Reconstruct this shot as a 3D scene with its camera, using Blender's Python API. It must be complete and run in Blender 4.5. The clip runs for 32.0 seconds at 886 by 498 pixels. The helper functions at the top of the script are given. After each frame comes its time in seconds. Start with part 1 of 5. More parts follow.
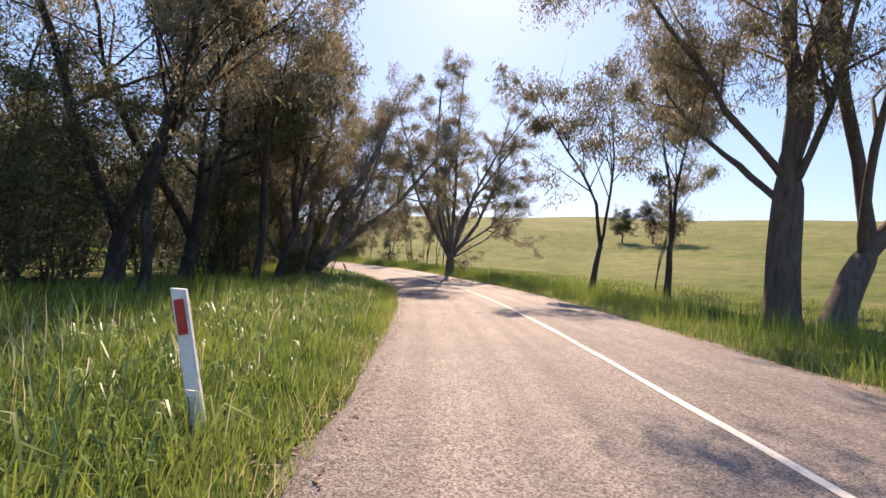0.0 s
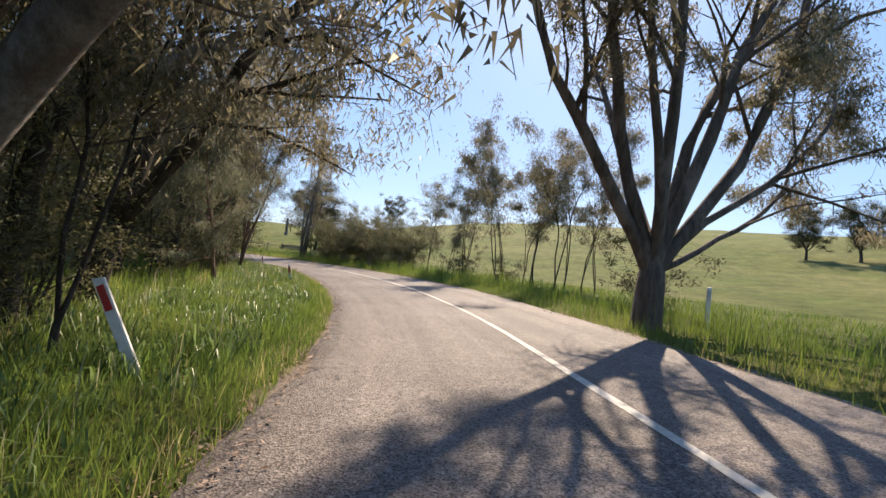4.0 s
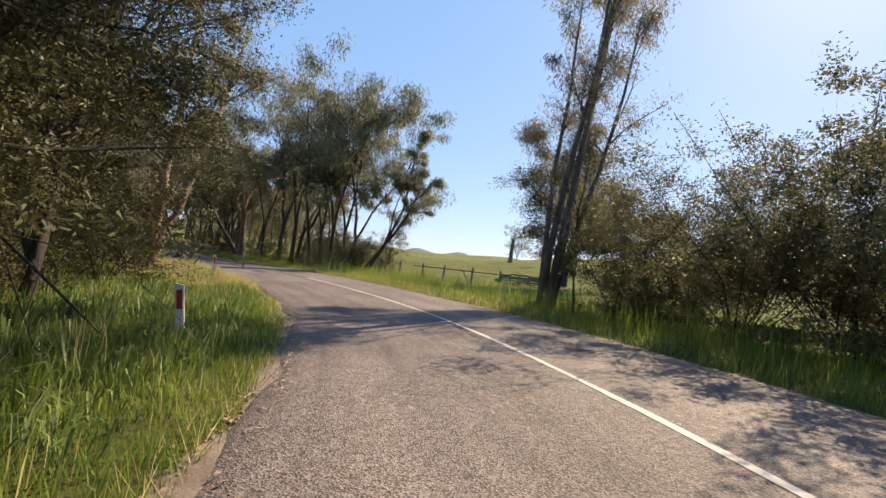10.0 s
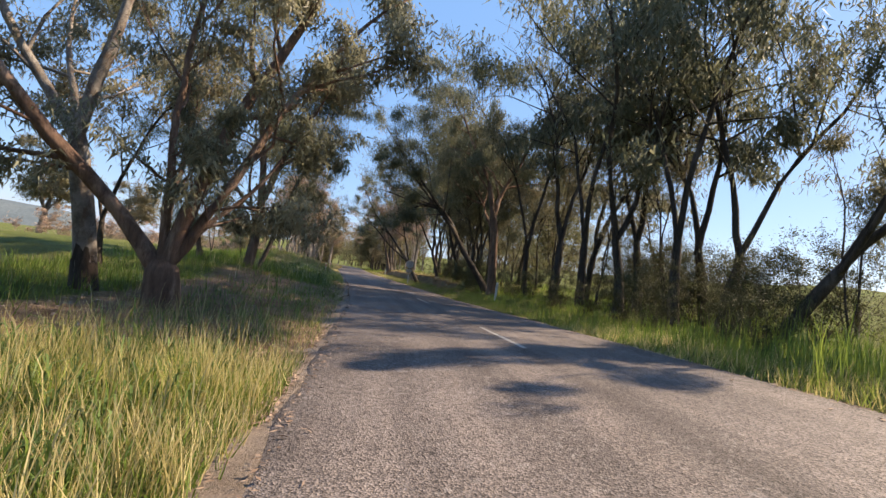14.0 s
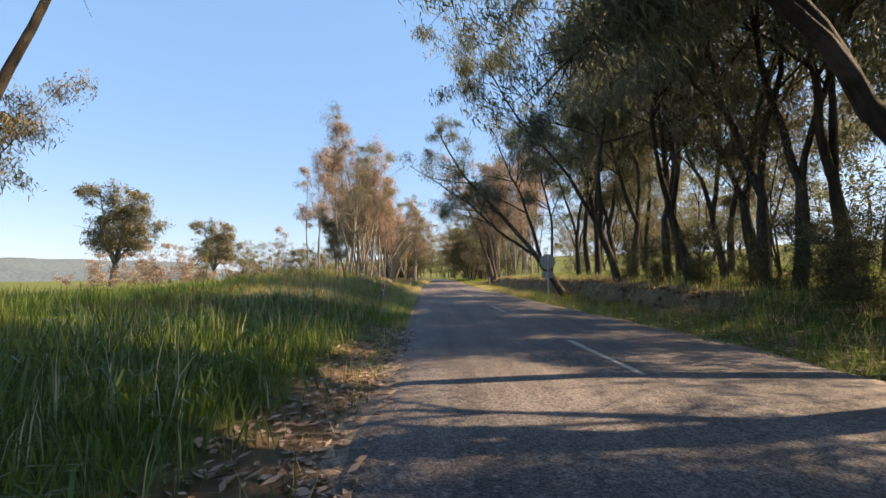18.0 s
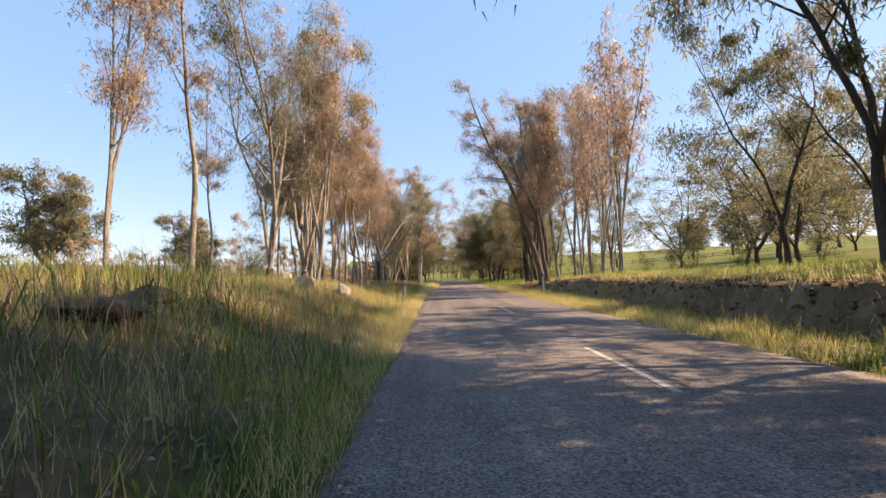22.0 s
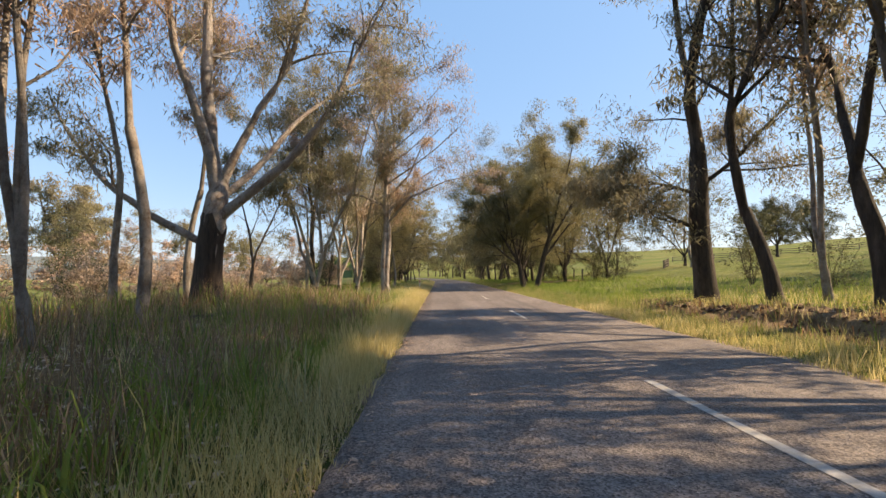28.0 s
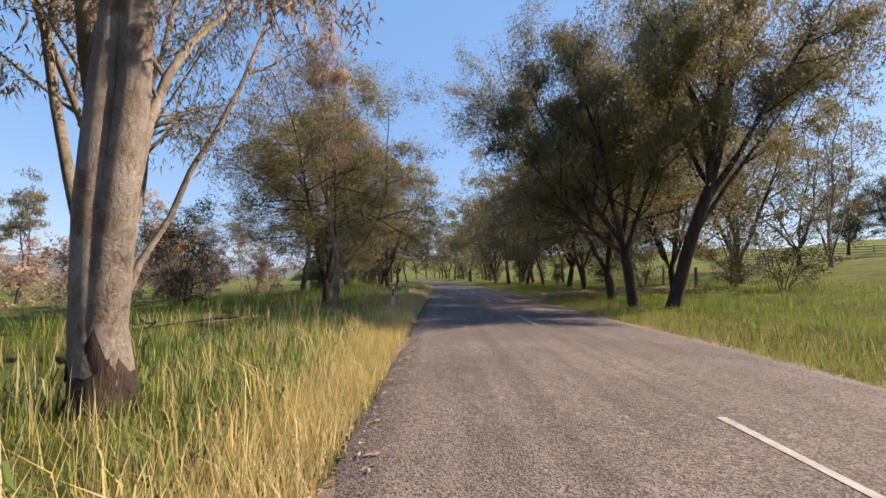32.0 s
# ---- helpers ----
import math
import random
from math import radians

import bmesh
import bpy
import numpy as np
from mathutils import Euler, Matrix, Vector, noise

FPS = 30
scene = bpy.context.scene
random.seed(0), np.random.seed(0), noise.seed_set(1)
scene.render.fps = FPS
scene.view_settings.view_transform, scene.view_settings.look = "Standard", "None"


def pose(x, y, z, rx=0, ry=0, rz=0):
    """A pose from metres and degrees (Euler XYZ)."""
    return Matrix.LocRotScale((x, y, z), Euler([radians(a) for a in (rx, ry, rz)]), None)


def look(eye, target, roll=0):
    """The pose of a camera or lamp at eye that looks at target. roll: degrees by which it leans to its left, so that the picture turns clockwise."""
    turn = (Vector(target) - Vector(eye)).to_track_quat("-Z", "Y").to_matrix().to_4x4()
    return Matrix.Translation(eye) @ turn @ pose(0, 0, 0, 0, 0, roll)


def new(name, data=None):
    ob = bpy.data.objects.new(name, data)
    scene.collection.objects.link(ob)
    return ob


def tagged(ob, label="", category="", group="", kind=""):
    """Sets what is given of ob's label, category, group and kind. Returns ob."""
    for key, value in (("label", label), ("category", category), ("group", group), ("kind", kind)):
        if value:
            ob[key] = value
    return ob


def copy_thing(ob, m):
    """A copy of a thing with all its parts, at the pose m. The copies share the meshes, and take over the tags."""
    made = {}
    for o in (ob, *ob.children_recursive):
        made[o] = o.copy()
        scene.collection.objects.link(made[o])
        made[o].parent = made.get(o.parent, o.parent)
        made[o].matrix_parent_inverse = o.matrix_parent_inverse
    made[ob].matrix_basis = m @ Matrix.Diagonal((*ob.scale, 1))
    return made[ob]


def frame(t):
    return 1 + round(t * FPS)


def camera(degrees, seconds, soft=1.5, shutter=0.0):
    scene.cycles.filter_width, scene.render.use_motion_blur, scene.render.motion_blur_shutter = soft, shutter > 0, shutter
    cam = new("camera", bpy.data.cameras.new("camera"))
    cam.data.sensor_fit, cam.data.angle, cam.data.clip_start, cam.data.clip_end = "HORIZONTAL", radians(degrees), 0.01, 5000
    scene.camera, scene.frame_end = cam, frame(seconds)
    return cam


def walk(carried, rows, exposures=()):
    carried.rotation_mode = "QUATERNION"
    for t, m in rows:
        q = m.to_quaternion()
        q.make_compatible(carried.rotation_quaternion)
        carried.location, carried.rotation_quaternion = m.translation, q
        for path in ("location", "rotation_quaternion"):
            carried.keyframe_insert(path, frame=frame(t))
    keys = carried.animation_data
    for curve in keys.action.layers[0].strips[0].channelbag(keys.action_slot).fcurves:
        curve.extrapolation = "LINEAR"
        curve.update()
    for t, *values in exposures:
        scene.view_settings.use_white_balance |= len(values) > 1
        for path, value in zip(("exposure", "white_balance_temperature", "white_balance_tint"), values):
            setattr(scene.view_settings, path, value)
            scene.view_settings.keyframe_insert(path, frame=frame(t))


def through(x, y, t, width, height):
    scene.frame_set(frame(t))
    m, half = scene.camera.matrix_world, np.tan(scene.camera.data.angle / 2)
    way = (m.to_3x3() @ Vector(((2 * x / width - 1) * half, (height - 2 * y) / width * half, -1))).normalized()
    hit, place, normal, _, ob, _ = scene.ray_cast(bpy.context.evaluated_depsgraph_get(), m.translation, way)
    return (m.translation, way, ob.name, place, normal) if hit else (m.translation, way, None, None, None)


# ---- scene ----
cam = camera(86.7, 32.0)
PATH = [
    (0.0, 0.000, 0.000, 1.150, 91.70, -4.00, 0.00),
    (0.5, -0.047, 3.289, 1.150, 91.78, -4.11, 0.30),
    (1.0, -0.109, 6.495, 1.150, 91.82, -4.73, 1.08),
    (1.5, -0.253, 9.638, 1.150, 92.05, -4.96, 2.08),
    (2.0, -0.445, 12.757, 1.150, 92.15, -5.28, 2.87),
    (2.5, -0.790, 15.703, 1.150, 92.14, -5.72, 4.37),
    (3.0, -1.133, 18.586, 1.150, 92.20, -5.65, 5.68),
    (3.5, -1.586, 21.402, 1.150, 92.25, -5.79, 7.69),
    (5.5, -4.909, 32.725, 1.150, 92.30, -8.00, 16.69),
    (6.0, -6.085, 35.421, 1.150, 91.92, -8.00, 19.41),
    (6.5, -7.282, 38.063, 1.150, 91.97, -7.87, 21.84),
    (7.0, -8.572, 40.677, 1.150, 92.06, -7.43, 24.07),
    (7.5, -10.024, 43.293, 1.150, 92.32, -7.27, 26.40),
    (8.0, -11.494, 45.799, 1.150, 92.36, -7.20, 28.21),
    (8.5, -13.076, 48.169, 1.150, 92.11, -7.02, 30.63),
    (9.0, -14.655, 50.484, 1.150, 92.73, -6.62, 32.54),
    (9.5, -16.361, 52.709, 1.150, 93.35, -6.72, 33.85),
    (10.0, -18.117, 54.765, 1.150, 93.38, -8.20, 37.09),
    (10.5, -20.032, 56.669, 1.150, 93.39, -8.83, 41.15),
    (11.0, -22.133, 58.462, 1.150, 93.33, -8.83, 45.09),
    (11.5, -24.155, 60.023, 1.150, 93.19, -8.33, 48.21),
    (12.0, -26.363, 61.472, 1.150, 93.06, -8.56, 52.07),
    (12.5, -28.653, 62.689, 1.150, 93.11, -8.65, 56.12),
    (13.0, -31.009, 63.784, 1.150, 93.16, -8.59, 60.37),
    (13.5, -33.436, 64.753, 1.150, 93.15, -8.00, 64.38),
    (14.0, -35.907, 65.555, 1.150, 93.20, -7.21, 68.07),
    (14.5, -38.449, 66.230, 1.150, 93.24, -6.53, 71.24),
    (16.5, -48.679, 68.597, 1.150, 92.90, -1.00, 77.74),
    (17.0, -51.260, 69.106, 1.150, 92.99, -0.83, 78.35),
    (17.5, -53.864, 69.518, 1.150, 93.37, -0.57, 79.16),
    (18.0, -56.443, 70.026, 1.150, 93.27, 0.41, 79.51),
    (18.5, -58.972, 70.524, 1.150, 93.27, 1.12, 79.35),
    (19.0, -61.414, 70.950, 1.150, 93.28, 1.25, 78.76),
    (19.5, -63.868, 71.329, 1.150, 93.27, -0.18, 79.28),
    (20.0, -66.271, 71.696, 1.150, 93.26, -0.02, 80.19),
    (20.5, -68.775, 72.085, 1.150, 93.44, 0.44, 81.02),
    (21.0, -71.189, 72.403, 1.150, 93.35, 1.16, 80.55),
    (21.5, -73.656, 72.734, 1.150, 93.24, 0.94, 81.04),
    (22.0, -76.158, 73.122, 1.150, 93.35, 1.15, 80.75),
    (22.5, -78.672, 73.462, 1.150, 93.44, 0.95, 80.84),
    (23.0, -81.166, 73.901, 1.150, 93.55, 1.25, 80.76),
    (23.5, -83.675, 74.238, 1.150, 93.74, 0.65, 80.83),
    (24.0, -86.226, 74.637, 1.150, 93.93, 1.02, 81.45),
    (24.5, -88.741, 74.977, 1.150, 93.94, 1.24, 80.96),
    (25.0, -91.195, 75.355, 1.150, 93.95, 1.35, 80.76),
    (25.5, -93.697, 75.744, 1.150, 93.84, 1.04, 81.05),
    (26.0, -96.102, 76.112, 1.150, 93.74, 1.14, 81.05),
    (26.5, -98.565, 76.440, 1.150, 93.75, 1.87, 80.49),
    (28.5, -108.646, 77.996, 1.150, 93.00, -0.00, 78.79),
    (29.0, -111.093, 78.425, 1.150, 92.90, 0.39, 79.01),
    (29.5, -113.636, 78.929, 1.150, 93.10, 0.52, 78.51),
    (30.0, -116.151, 79.391, 1.150, 93.20, 0.40, 78.71),
    (30.5, -118.712, 79.880, 1.150, 93.30, 0.42, 78.51),
    (31.0, -121.336, 80.345, 1.150, 93.40, 0.42, 78.51),
    (31.5, -123.881, 80.831, 1.150, 93.20, 0.50, 78.71),
    (32.0, -126.432, 81.300, 1.150, 93.30, -0.01, 78.99),
]
EXPOSURES = [(0.0, 1.08, 8900, 24), (2.0, 0.83, 8500, 20), (6.0, 0.9, 8000, 13), (8.0, 0.87, 8400, 14), (10.0, 0.9, 9300, 15), (11.0, 0.82, 8900, 13), (12.0, 0.92, 9300, 15), (13.0, 0.88, 9000, 16), (14.0, 0.98, 8800, 15), (17.0, 1.5, 9500, 16), (18.0, 1.1, 10000, 14), (19.0, 1.2, 10200, 15), (20.0, 1.3, 10400, 16), (21.0, 1.28, 10600, 18), (23.0, 1.15, 10600, 19), (25.0, 0.85, 9000, 17), (26.0, 0.8, 8900, 16), (28.5, 1.1, 10600, 14), (29.0, 1.0, 10200, 15), (30.0, 1.12, 9700, 14), (31.0, 0.98, 9200, 16), (32.0, 0.8, 8700, 16)]
walk(cam, [(t, pose(x, y, z, a, b, c)) for t, x, y, z, a, b, c in PATH], EXPOSURES)

# ---- world and sun ----
SUN_AZ, SUN_EL = 3.0, 41.0          # degrees clockwise from +y, degrees up
world = bpy.data.worlds.new("world")
scene.world = world
world.use_nodes = True
wn = world.node_tree
sky = wn.nodes.new("ShaderNodeTexSky")
sky.sky_type, sky.sun_disc = "NISHITA", False
sky.sun_elevation, sky.sun_rotation = radians(SUN_EL), radians(SUN_AZ)
sky.air_density, sky.dust_density, sky.ozone_density = 1.0, 0.4, 1.2
even = wn.nodes.new("ShaderNodeMix")
even.data_type = "RGBA"
even.inputs[0].default_value = 0.58
even.inputs[7].default_value = (0.85, 2.98, 7.7, 1)
wn.links.new(sky.outputs[0], even.inputs[6])
wn.links.new(even.outputs[2], wn.nodes["Background"].inputs[0])
wn.nodes["Background"].inputs[1].default_value = 0.105
sun = new("sun", bpy.data.lights.new("sun", "SUN"))
sun.data.energy, sun.data.angle, sun.data.color = 5.0, radians(0.53), (1.0, 0.93, 0.83)
sun_way = Vector((math.sin(radians(SUN_AZ)) * math.cos(radians(SUN_EL)), math.cos(radians(SUN_AZ)) * math.cos(radians(SUN_EL)), math.sin(radians(SUN_EL))))
sun.matrix_world = look(sun_way * 50, (0, 0, 0))


# ---- materials ----
def mat(name, rough=0.8, spec=0.3):
    m = bpy.data.materials.new(name)
    m.use_nodes = True
    b = m.node_tree.nodes["Principled BSDF"]
    b.inputs["Roughness"].default_value = rough
    b.inputs["Specular IOR Level"].default_value = spec
    return m, m.node_tree, b


def node(nt, kind, **props):
    n = nt.nodes.new(kind)
    for key, value in props.items():
        if key in n.inputs:
            n.inputs[key].default_value = value
    return n


def noise_tex(nt, scale, detail=6.0, rough=0.6, coord="Object", stretch=None):
    tc = nt.nodes.new("ShaderNodeTexCoord")
    n = node(nt, "ShaderNodeTexNoise", Scale=scale, Detail=detail, Roughness=rough)
    if stretch:
        mp = nt.nodes.new("ShaderNodeMapping")
        mp.inputs["Scale"].default_value = stretch
        nt.links.new(tc.outputs[coord], mp.inputs[0])
        nt.links.new(mp.outputs[0], n.inputs["Vector"])
    else:
        nt.links.new(tc.outputs[coord], n.inputs["Vector"])
    return n.outputs["Fac"]


def ramp(nt, fac, *stops):
    r = nt.nodes.new("ShaderNodeValToRGB")
    els = r.color_ramp.elements
    for k, (pos, col) in enumerate(stops):
        e = els[k] if k < 2 else els.new(pos)
        e.position, e.color = pos, (*col, 1)
    nt.links.new(fac, r.inputs[0])
    return r.outputs[0]


def blend(nt, fac, a, b, how="MIX"):
    n = nt.nodes.new("ShaderNodeMix")
    n.data_type, n.blend_type = "RGBA", how
    for sock, v in ((n.inputs[0], fac), (n.inputs[6], a), (n.inputs[7], b)):
        if hasattr(v, "is_linked"):
            nt.links.new(v, sock)
        elif isinstance(v, tuple):
            sock.default_value = (*v, 1)
        else:
            sock.default_value = v
    return n.outputs[2]


def bump(nt, bsdf, height, strength, dist):
    n = node(nt, "ShaderNodeBump", Strength=strength, Distance=dist)
    nt.links.new(height, n.inputs["Height"])
    nt.links.new(n.outputs[0], bsdf.inputs["Normal"])


def asphalt():
    """Chip seal: stones, wheel tracks and tar streaks along the road, pale worn patches, hairline cracks."""
    m, nt, b = mat("chip_seal", 0.78, 0.35)
    chips = node(nt, "ShaderNodeTexVoronoi", Scale=75.0)
    tc = nt.nodes.new("ShaderNodeTexCoord")
    nt.links.new(tc.outputs["Object"], chips.inputs["Vector"])
    grit = ramp(nt, chips.outputs["Color"], (0.15, (0.038, 0.032, 0.031)), (0.9, (0.225, 0.194, 0.185)))
    wide = ramp(nt, noise_tex(nt, 0.35, 5, 0.65), (0.32, (0.68, 0.65, 0.64)), (0.7, (1.24, 1.22, 1.2)))
    mid = ramp(nt, noise_tex(nt, 3.4, 7, 0.7), (0.3, (0.87, 0.86, 0.86)), (0.72, (1.1, 1.09, 1.07)))
    at = nt.nodes.new("ShaderNodeAttribute")
    at.attribute_name = "lane"
    mp = nt.nodes.new("ShaderNodeMapping")
    mp.inputs["Scale"].default_value = (0.045, 1.9, 1)
    nt.links.new(at.outputs["Vector"], mp.inputs[0])
    along = node(nt, "ShaderNodeTexNoise", Scale=1.0, Detail=5.0, Roughness=0.6)
    nt.links.new(mp.outputs[0], along.inputs["Vector"])
    streak = ramp(nt, along.outputs["Fac"], (0.32, (0.6, 0.58, 0.58)), (0.5, (1, 1, 1)), (0.7, (1.4, 1.38, 1.34)))
    worn = ramp(nt, noise_tex(nt, 0.9, 8, 0.75), (0.6, (0, 0, 0)), (0.72, (1, 1, 1)))
    c = blend(nt, 1.0, grit, wide, "MULTIPLY")
    c = blend(nt, 1.0, c, mid, "MULTIPLY")
    c = blend(nt, 0.8, c, streak, "MULTIPLY")
    pale = blend(nt, 0.5, c, (0.27, 0.245, 0.235))
    c = blend(nt, blend(nt, 0.5, (0, 0, 0), worn), c, pale)
    fleck = ramp(nt, noise_tex(nt, 15, 8, 0.85), (0.54, (0, 0, 0)), (0.62, (0.9, 0.9, 0.9)))
    some = ramp(nt, noise_tex(nt, 0.5, 4, 0.6), (0.4, (0.15, 0.15, 0.15)), (0.65, (1, 1, 1)))
    c = blend(nt, blend(nt, 1.0, fleck, some, "MULTIPLY"), c, (0.34, 0.31, 0.295))
    crack = node(nt, "ShaderNodeTexVoronoi", Scale=0.45)
    crack.feature = "DISTANCE_TO_EDGE"
    warp = node(nt, "ShaderNodeTexNoise", Scale=1.2, Detail=6.0, Roughness=0.7)
    nt.links.new(tc.outputs["Object"], warp.inputs["Vector"])
    shift = nt.nodes.new("ShaderNodeVectorMath")
    shift.operation = "MULTIPLY_ADD"
    shift.inputs[1].default_value = (1.6, 1.6, 1.6)
    nt.links.new(warp.outputs["Color"], shift.inputs[0])
    nt.links.new(tc.outputs["Object"], shift.inputs[2])
    nt.links.new(shift.outputs[0], crack.inputs["Vector"])
    line = ramp(nt, crack.outputs["Distance"], (0.0012, (1, 1, 1)), (0.0032, (0, 0, 0)))
    here = ramp(nt, noise_tex(nt, 0.13, 3), (0.5, (0, 0, 0)), (0.6, (0.7, 0.7, 0.7)))
    c = blend(nt, blend(nt, 1.0, line, here, "MULTIPLY"), c, (0.04, 0.035, 0.03))
    nt.links.new(c, b.inputs["Base Color"])
    bump(nt, b, chips.outputs["Distance"], 0.55, 0.01)
    return m


def soil(name, dark, light, scale=1.0):
    m, nt, b = mat(name, 0.95, 0.15)
    base = ramp(nt, noise_tex(nt, 1.3 * scale, 8, 0.7), (0.3, dark), (0.72, light))
    fine = noise_tex(nt, 28 * scale, 6, 0.7)
    c = blend(nt, 0.75, base, ramp(nt, fine, (0.25, (0.35, 0.33, 0.3)), (0.75, (1.3, 1.25, 1.2))), "MULTIPLY")
    nt.links.new(c, b.inputs["Base Color"])
    bump(nt, b, fine, 0.8, 0.04)
    return m


def meadow():
    """Grass turf with dry patches; the attribute 'soil' bares the earth."""
    m, nt, b = mat("meadow", 0.95, 0.1)
    wide = noise_tex(nt, 0.05, 6, 0.65)
    mid = noise_tex(nt, 0.9, 8, 0.75)
    fine = noise_tex(nt, 9.0, 8, 0.8)
    green = ramp(nt, mid, (0.3, (0.055, 0.085, 0.018)), (0.7, (0.14, 0.175, 0.045)))
    dry = ramp(nt, mid, (0.3, (0.125, 0.125, 0.045)), (0.7, (0.225, 0.21, 0.085)))
    c = blend(nt, ramp(nt, wide, (0.36, (0, 0, 0)), (0.64, (0.9, 0.9, 0.9))), green, dry)
    tussock = ramp(nt, noise_tex(nt, 0.28, 9, 0.8), (0.36, (0.55, 0.6, 0.55)), (0.62, (1.2, 1.18, 1.15)))
    c = blend(nt, 0.8, c, tussock, "MULTIPLY")
    c = blend(nt, 0.7, c, ramp(nt, fine, (0.25, (0.4, 0.42, 0.4)), (0.75, (1.35, 1.35, 1.3))), "MULTIPLY")
    earth = ramp(nt, mid, (0.3, (0.18, 0.115, 0.078)), (0.72, (0.42, 0.295, 0.205)))
    earth = blend(nt, 0.8, earth, ramp(nt, fine, (0.25, (0.35, 0.33, 0.3)), (0.75, (1.3, 1.25, 1.2))), "MULTIPLY")
    at = nt.nodes.new("ShaderNodeAttribute")
    at.attribute_name = "soil"
    c = blend(nt, at.outputs["Fac"], c, earth)
    nt.links.new(c, b.inputs["Base Color"])
    bump(nt, b, fine, 0.9, 0.12)
    return m


def foliage(name, dark, light, tint=None, through=0.35, rough=0.55):
    """Leaf or blade: each one of its own shade, some light passing through."""
    m, nt, b = mat(name, rough, 0.2)
    geo = nt.nodes.new("ShaderNodeNewGeometry")
    info = nt.nodes.new("ShaderNodeObjectInfo")
    c = ramp(nt, geo.outputs["Random Per Island"], (0.0, dark), (1.0, light))
    if tint:
        c = blend(nt, ramp(nt, noise_tex(nt, 0.45, 4), (0.42, (0, 0, 0)), (0.66, (0.85, 0.85, 0.85))), c, tint)
    c = blend(nt, 1.0, c, ramp(nt, info.outputs["Random"], (0.0, (0.85, 0.85, 0.8)), (1.0, (1.15, 1.1, 1.1))), "MULTIPLY")
    nt.links.new(c, b.inputs["Base Color"])
    tr = nt.nodes.new("ShaderNodeBsdfTranslucent")
    nt.links.new(c, tr.inputs["Color"])
    mix = node(nt, "ShaderNodeMixShader")
    mix.inputs[0].default_value = through
    nt.links.new(b.outputs[0], mix.inputs[1])
    nt.links.new(tr.outputs[0], mix.inputs[2])
    nt.links.new(mix.outputs[0], nt.nodes["Material Output"].inputs["Surface"])
    return m


def bark(name, dark, light, patch, smooth=False):
    m, nt, b = mat(name, 0.85, 0.2)
    streak = noise_tex(nt, 2.2, 8, 0.75, stretch=(1, 1, 0.8)) if smooth else noise_tex(nt, 3.0, 7, 0.7, stretch=(3, 3, 0.5))
    c = ramp(nt, streak, (0.3, dark), (0.68, light))
    blot = noise_tex(nt, 4.5, 8, 0.75, stretch=(1, 1, 0.6)) if smooth else noise_tex(nt, 1.1, 6, 0.7, stretch=(1.6, 1.6, 0.55))
    c = blend(nt, ramp(nt, blot, (0.5, (0, 0, 0)), (0.6, (1, 1, 1))), c, patch)
    fine = noise_tex(nt, 26, 7, 0.75, stretch=(1, 1, 0.8)) if smooth else noise_tex(nt, 30, 6, 0.7, stretch=(2, 2, 0.4))
    c = blend(nt, 0.6, c, ramp(nt, fine, (0.25, (0.5, 0.5, 0.5)), (0.75, (1.2, 1.2, 1.2))), "MULTIPLY")
    nt.links.new(c, b.inputs["Base Color"])
    bump(nt, b, fine, 0.9, 0.05)
    return m


def paint(name, col, rough=0.6, dirt=0.25):
    m, nt, b = mat(name, rough, 0.35)
    c = blend(nt, dirt, col, ramp(nt, noise_tex(nt, 9, 8, 0.75), (0.3, (0.25, 0.22, 0.18)), (0.6, col)))
    nt.links.new(c, b.inputs["Base Color"])
    return m


M_ASPHALT = asphalt()
M_MEADOW = meadow()
M_SHOULDER = soil("shoulder_gravel", (0.19, 0.15, 0.125), (0.40, 0.335, 0.285), 2.0)
M_LITTER = foliage("dry_leaf", (0.12, 0.075, 0.055), (0.46, 0.34, 0.265), None, 0.1, 0.8)
M_LITTER_PALE = foliage("bleached_leaf", (0.24, 0.165, 0.125), (0.70, 0.56, 0.46), None, 0.1, 0.8)
M_DASH = paint("worn_road_paint", (0.40, 0.385, 0.365), 0.8, 0.9)
M_LINE = paint("road_paint", (0.52, 0.50, 0.46), 0.75, 0.75)
M_BARK = bark("grey_bark", (0.07, 0.058, 0.05), (0.20, 0.165, 0.14), (0.26, 0.22, 0.19))
M_BARK_BROWN = bark("brown_furrowed_bark", (0.075, 0.058, 0.047), (0.21, 0.165, 0.135), (0.17, 0.13, 0.105))
M_BARK_DARK = bark("dark_bark", (0.03, 0.024, 0.02), (0.10, 0.08, 0.068), (0.13, 0.105, 0.09))
M_BARK_PALE = bark("pale_smooth_bark", (0.10, 0.08, 0.068), (0.48, 0.43, 0.39), (0.20, 0.145, 0.115), True)
M_BARK_RED = bark("peeling_red_bark", (0.09, 0.055, 0.042), (0.29, 0.18, 0.135), (0.38, 0.26, 0.20))
M_BARK_SKIRT = bark("rough_foot_bark", (0.03, 0.024, 0.02), (0.13, 0.095, 0.078), (0.08, 0.06, 0.05))
M_BARK_WHITE = bark("white_gum_bark", (0.18, 0.15, 0.13), (0.46, 0.41, 0.38), (0.22, 0.155, 0.125), True)
M_LEAF_GUM = foliage("gum_leaf", (0.118, 0.118, 0.073), (0.325, 0.305, 0.21), (0.23, 0.19, 0.13), 0.46, 0.6)
M_LEAF_BLUE = foliage("glaucous_gum_leaf", (0.10, 0.115, 0.08), (0.28, 0.295, 0.225), (0.17, 0.175, 0.10), 0.48, 0.58)
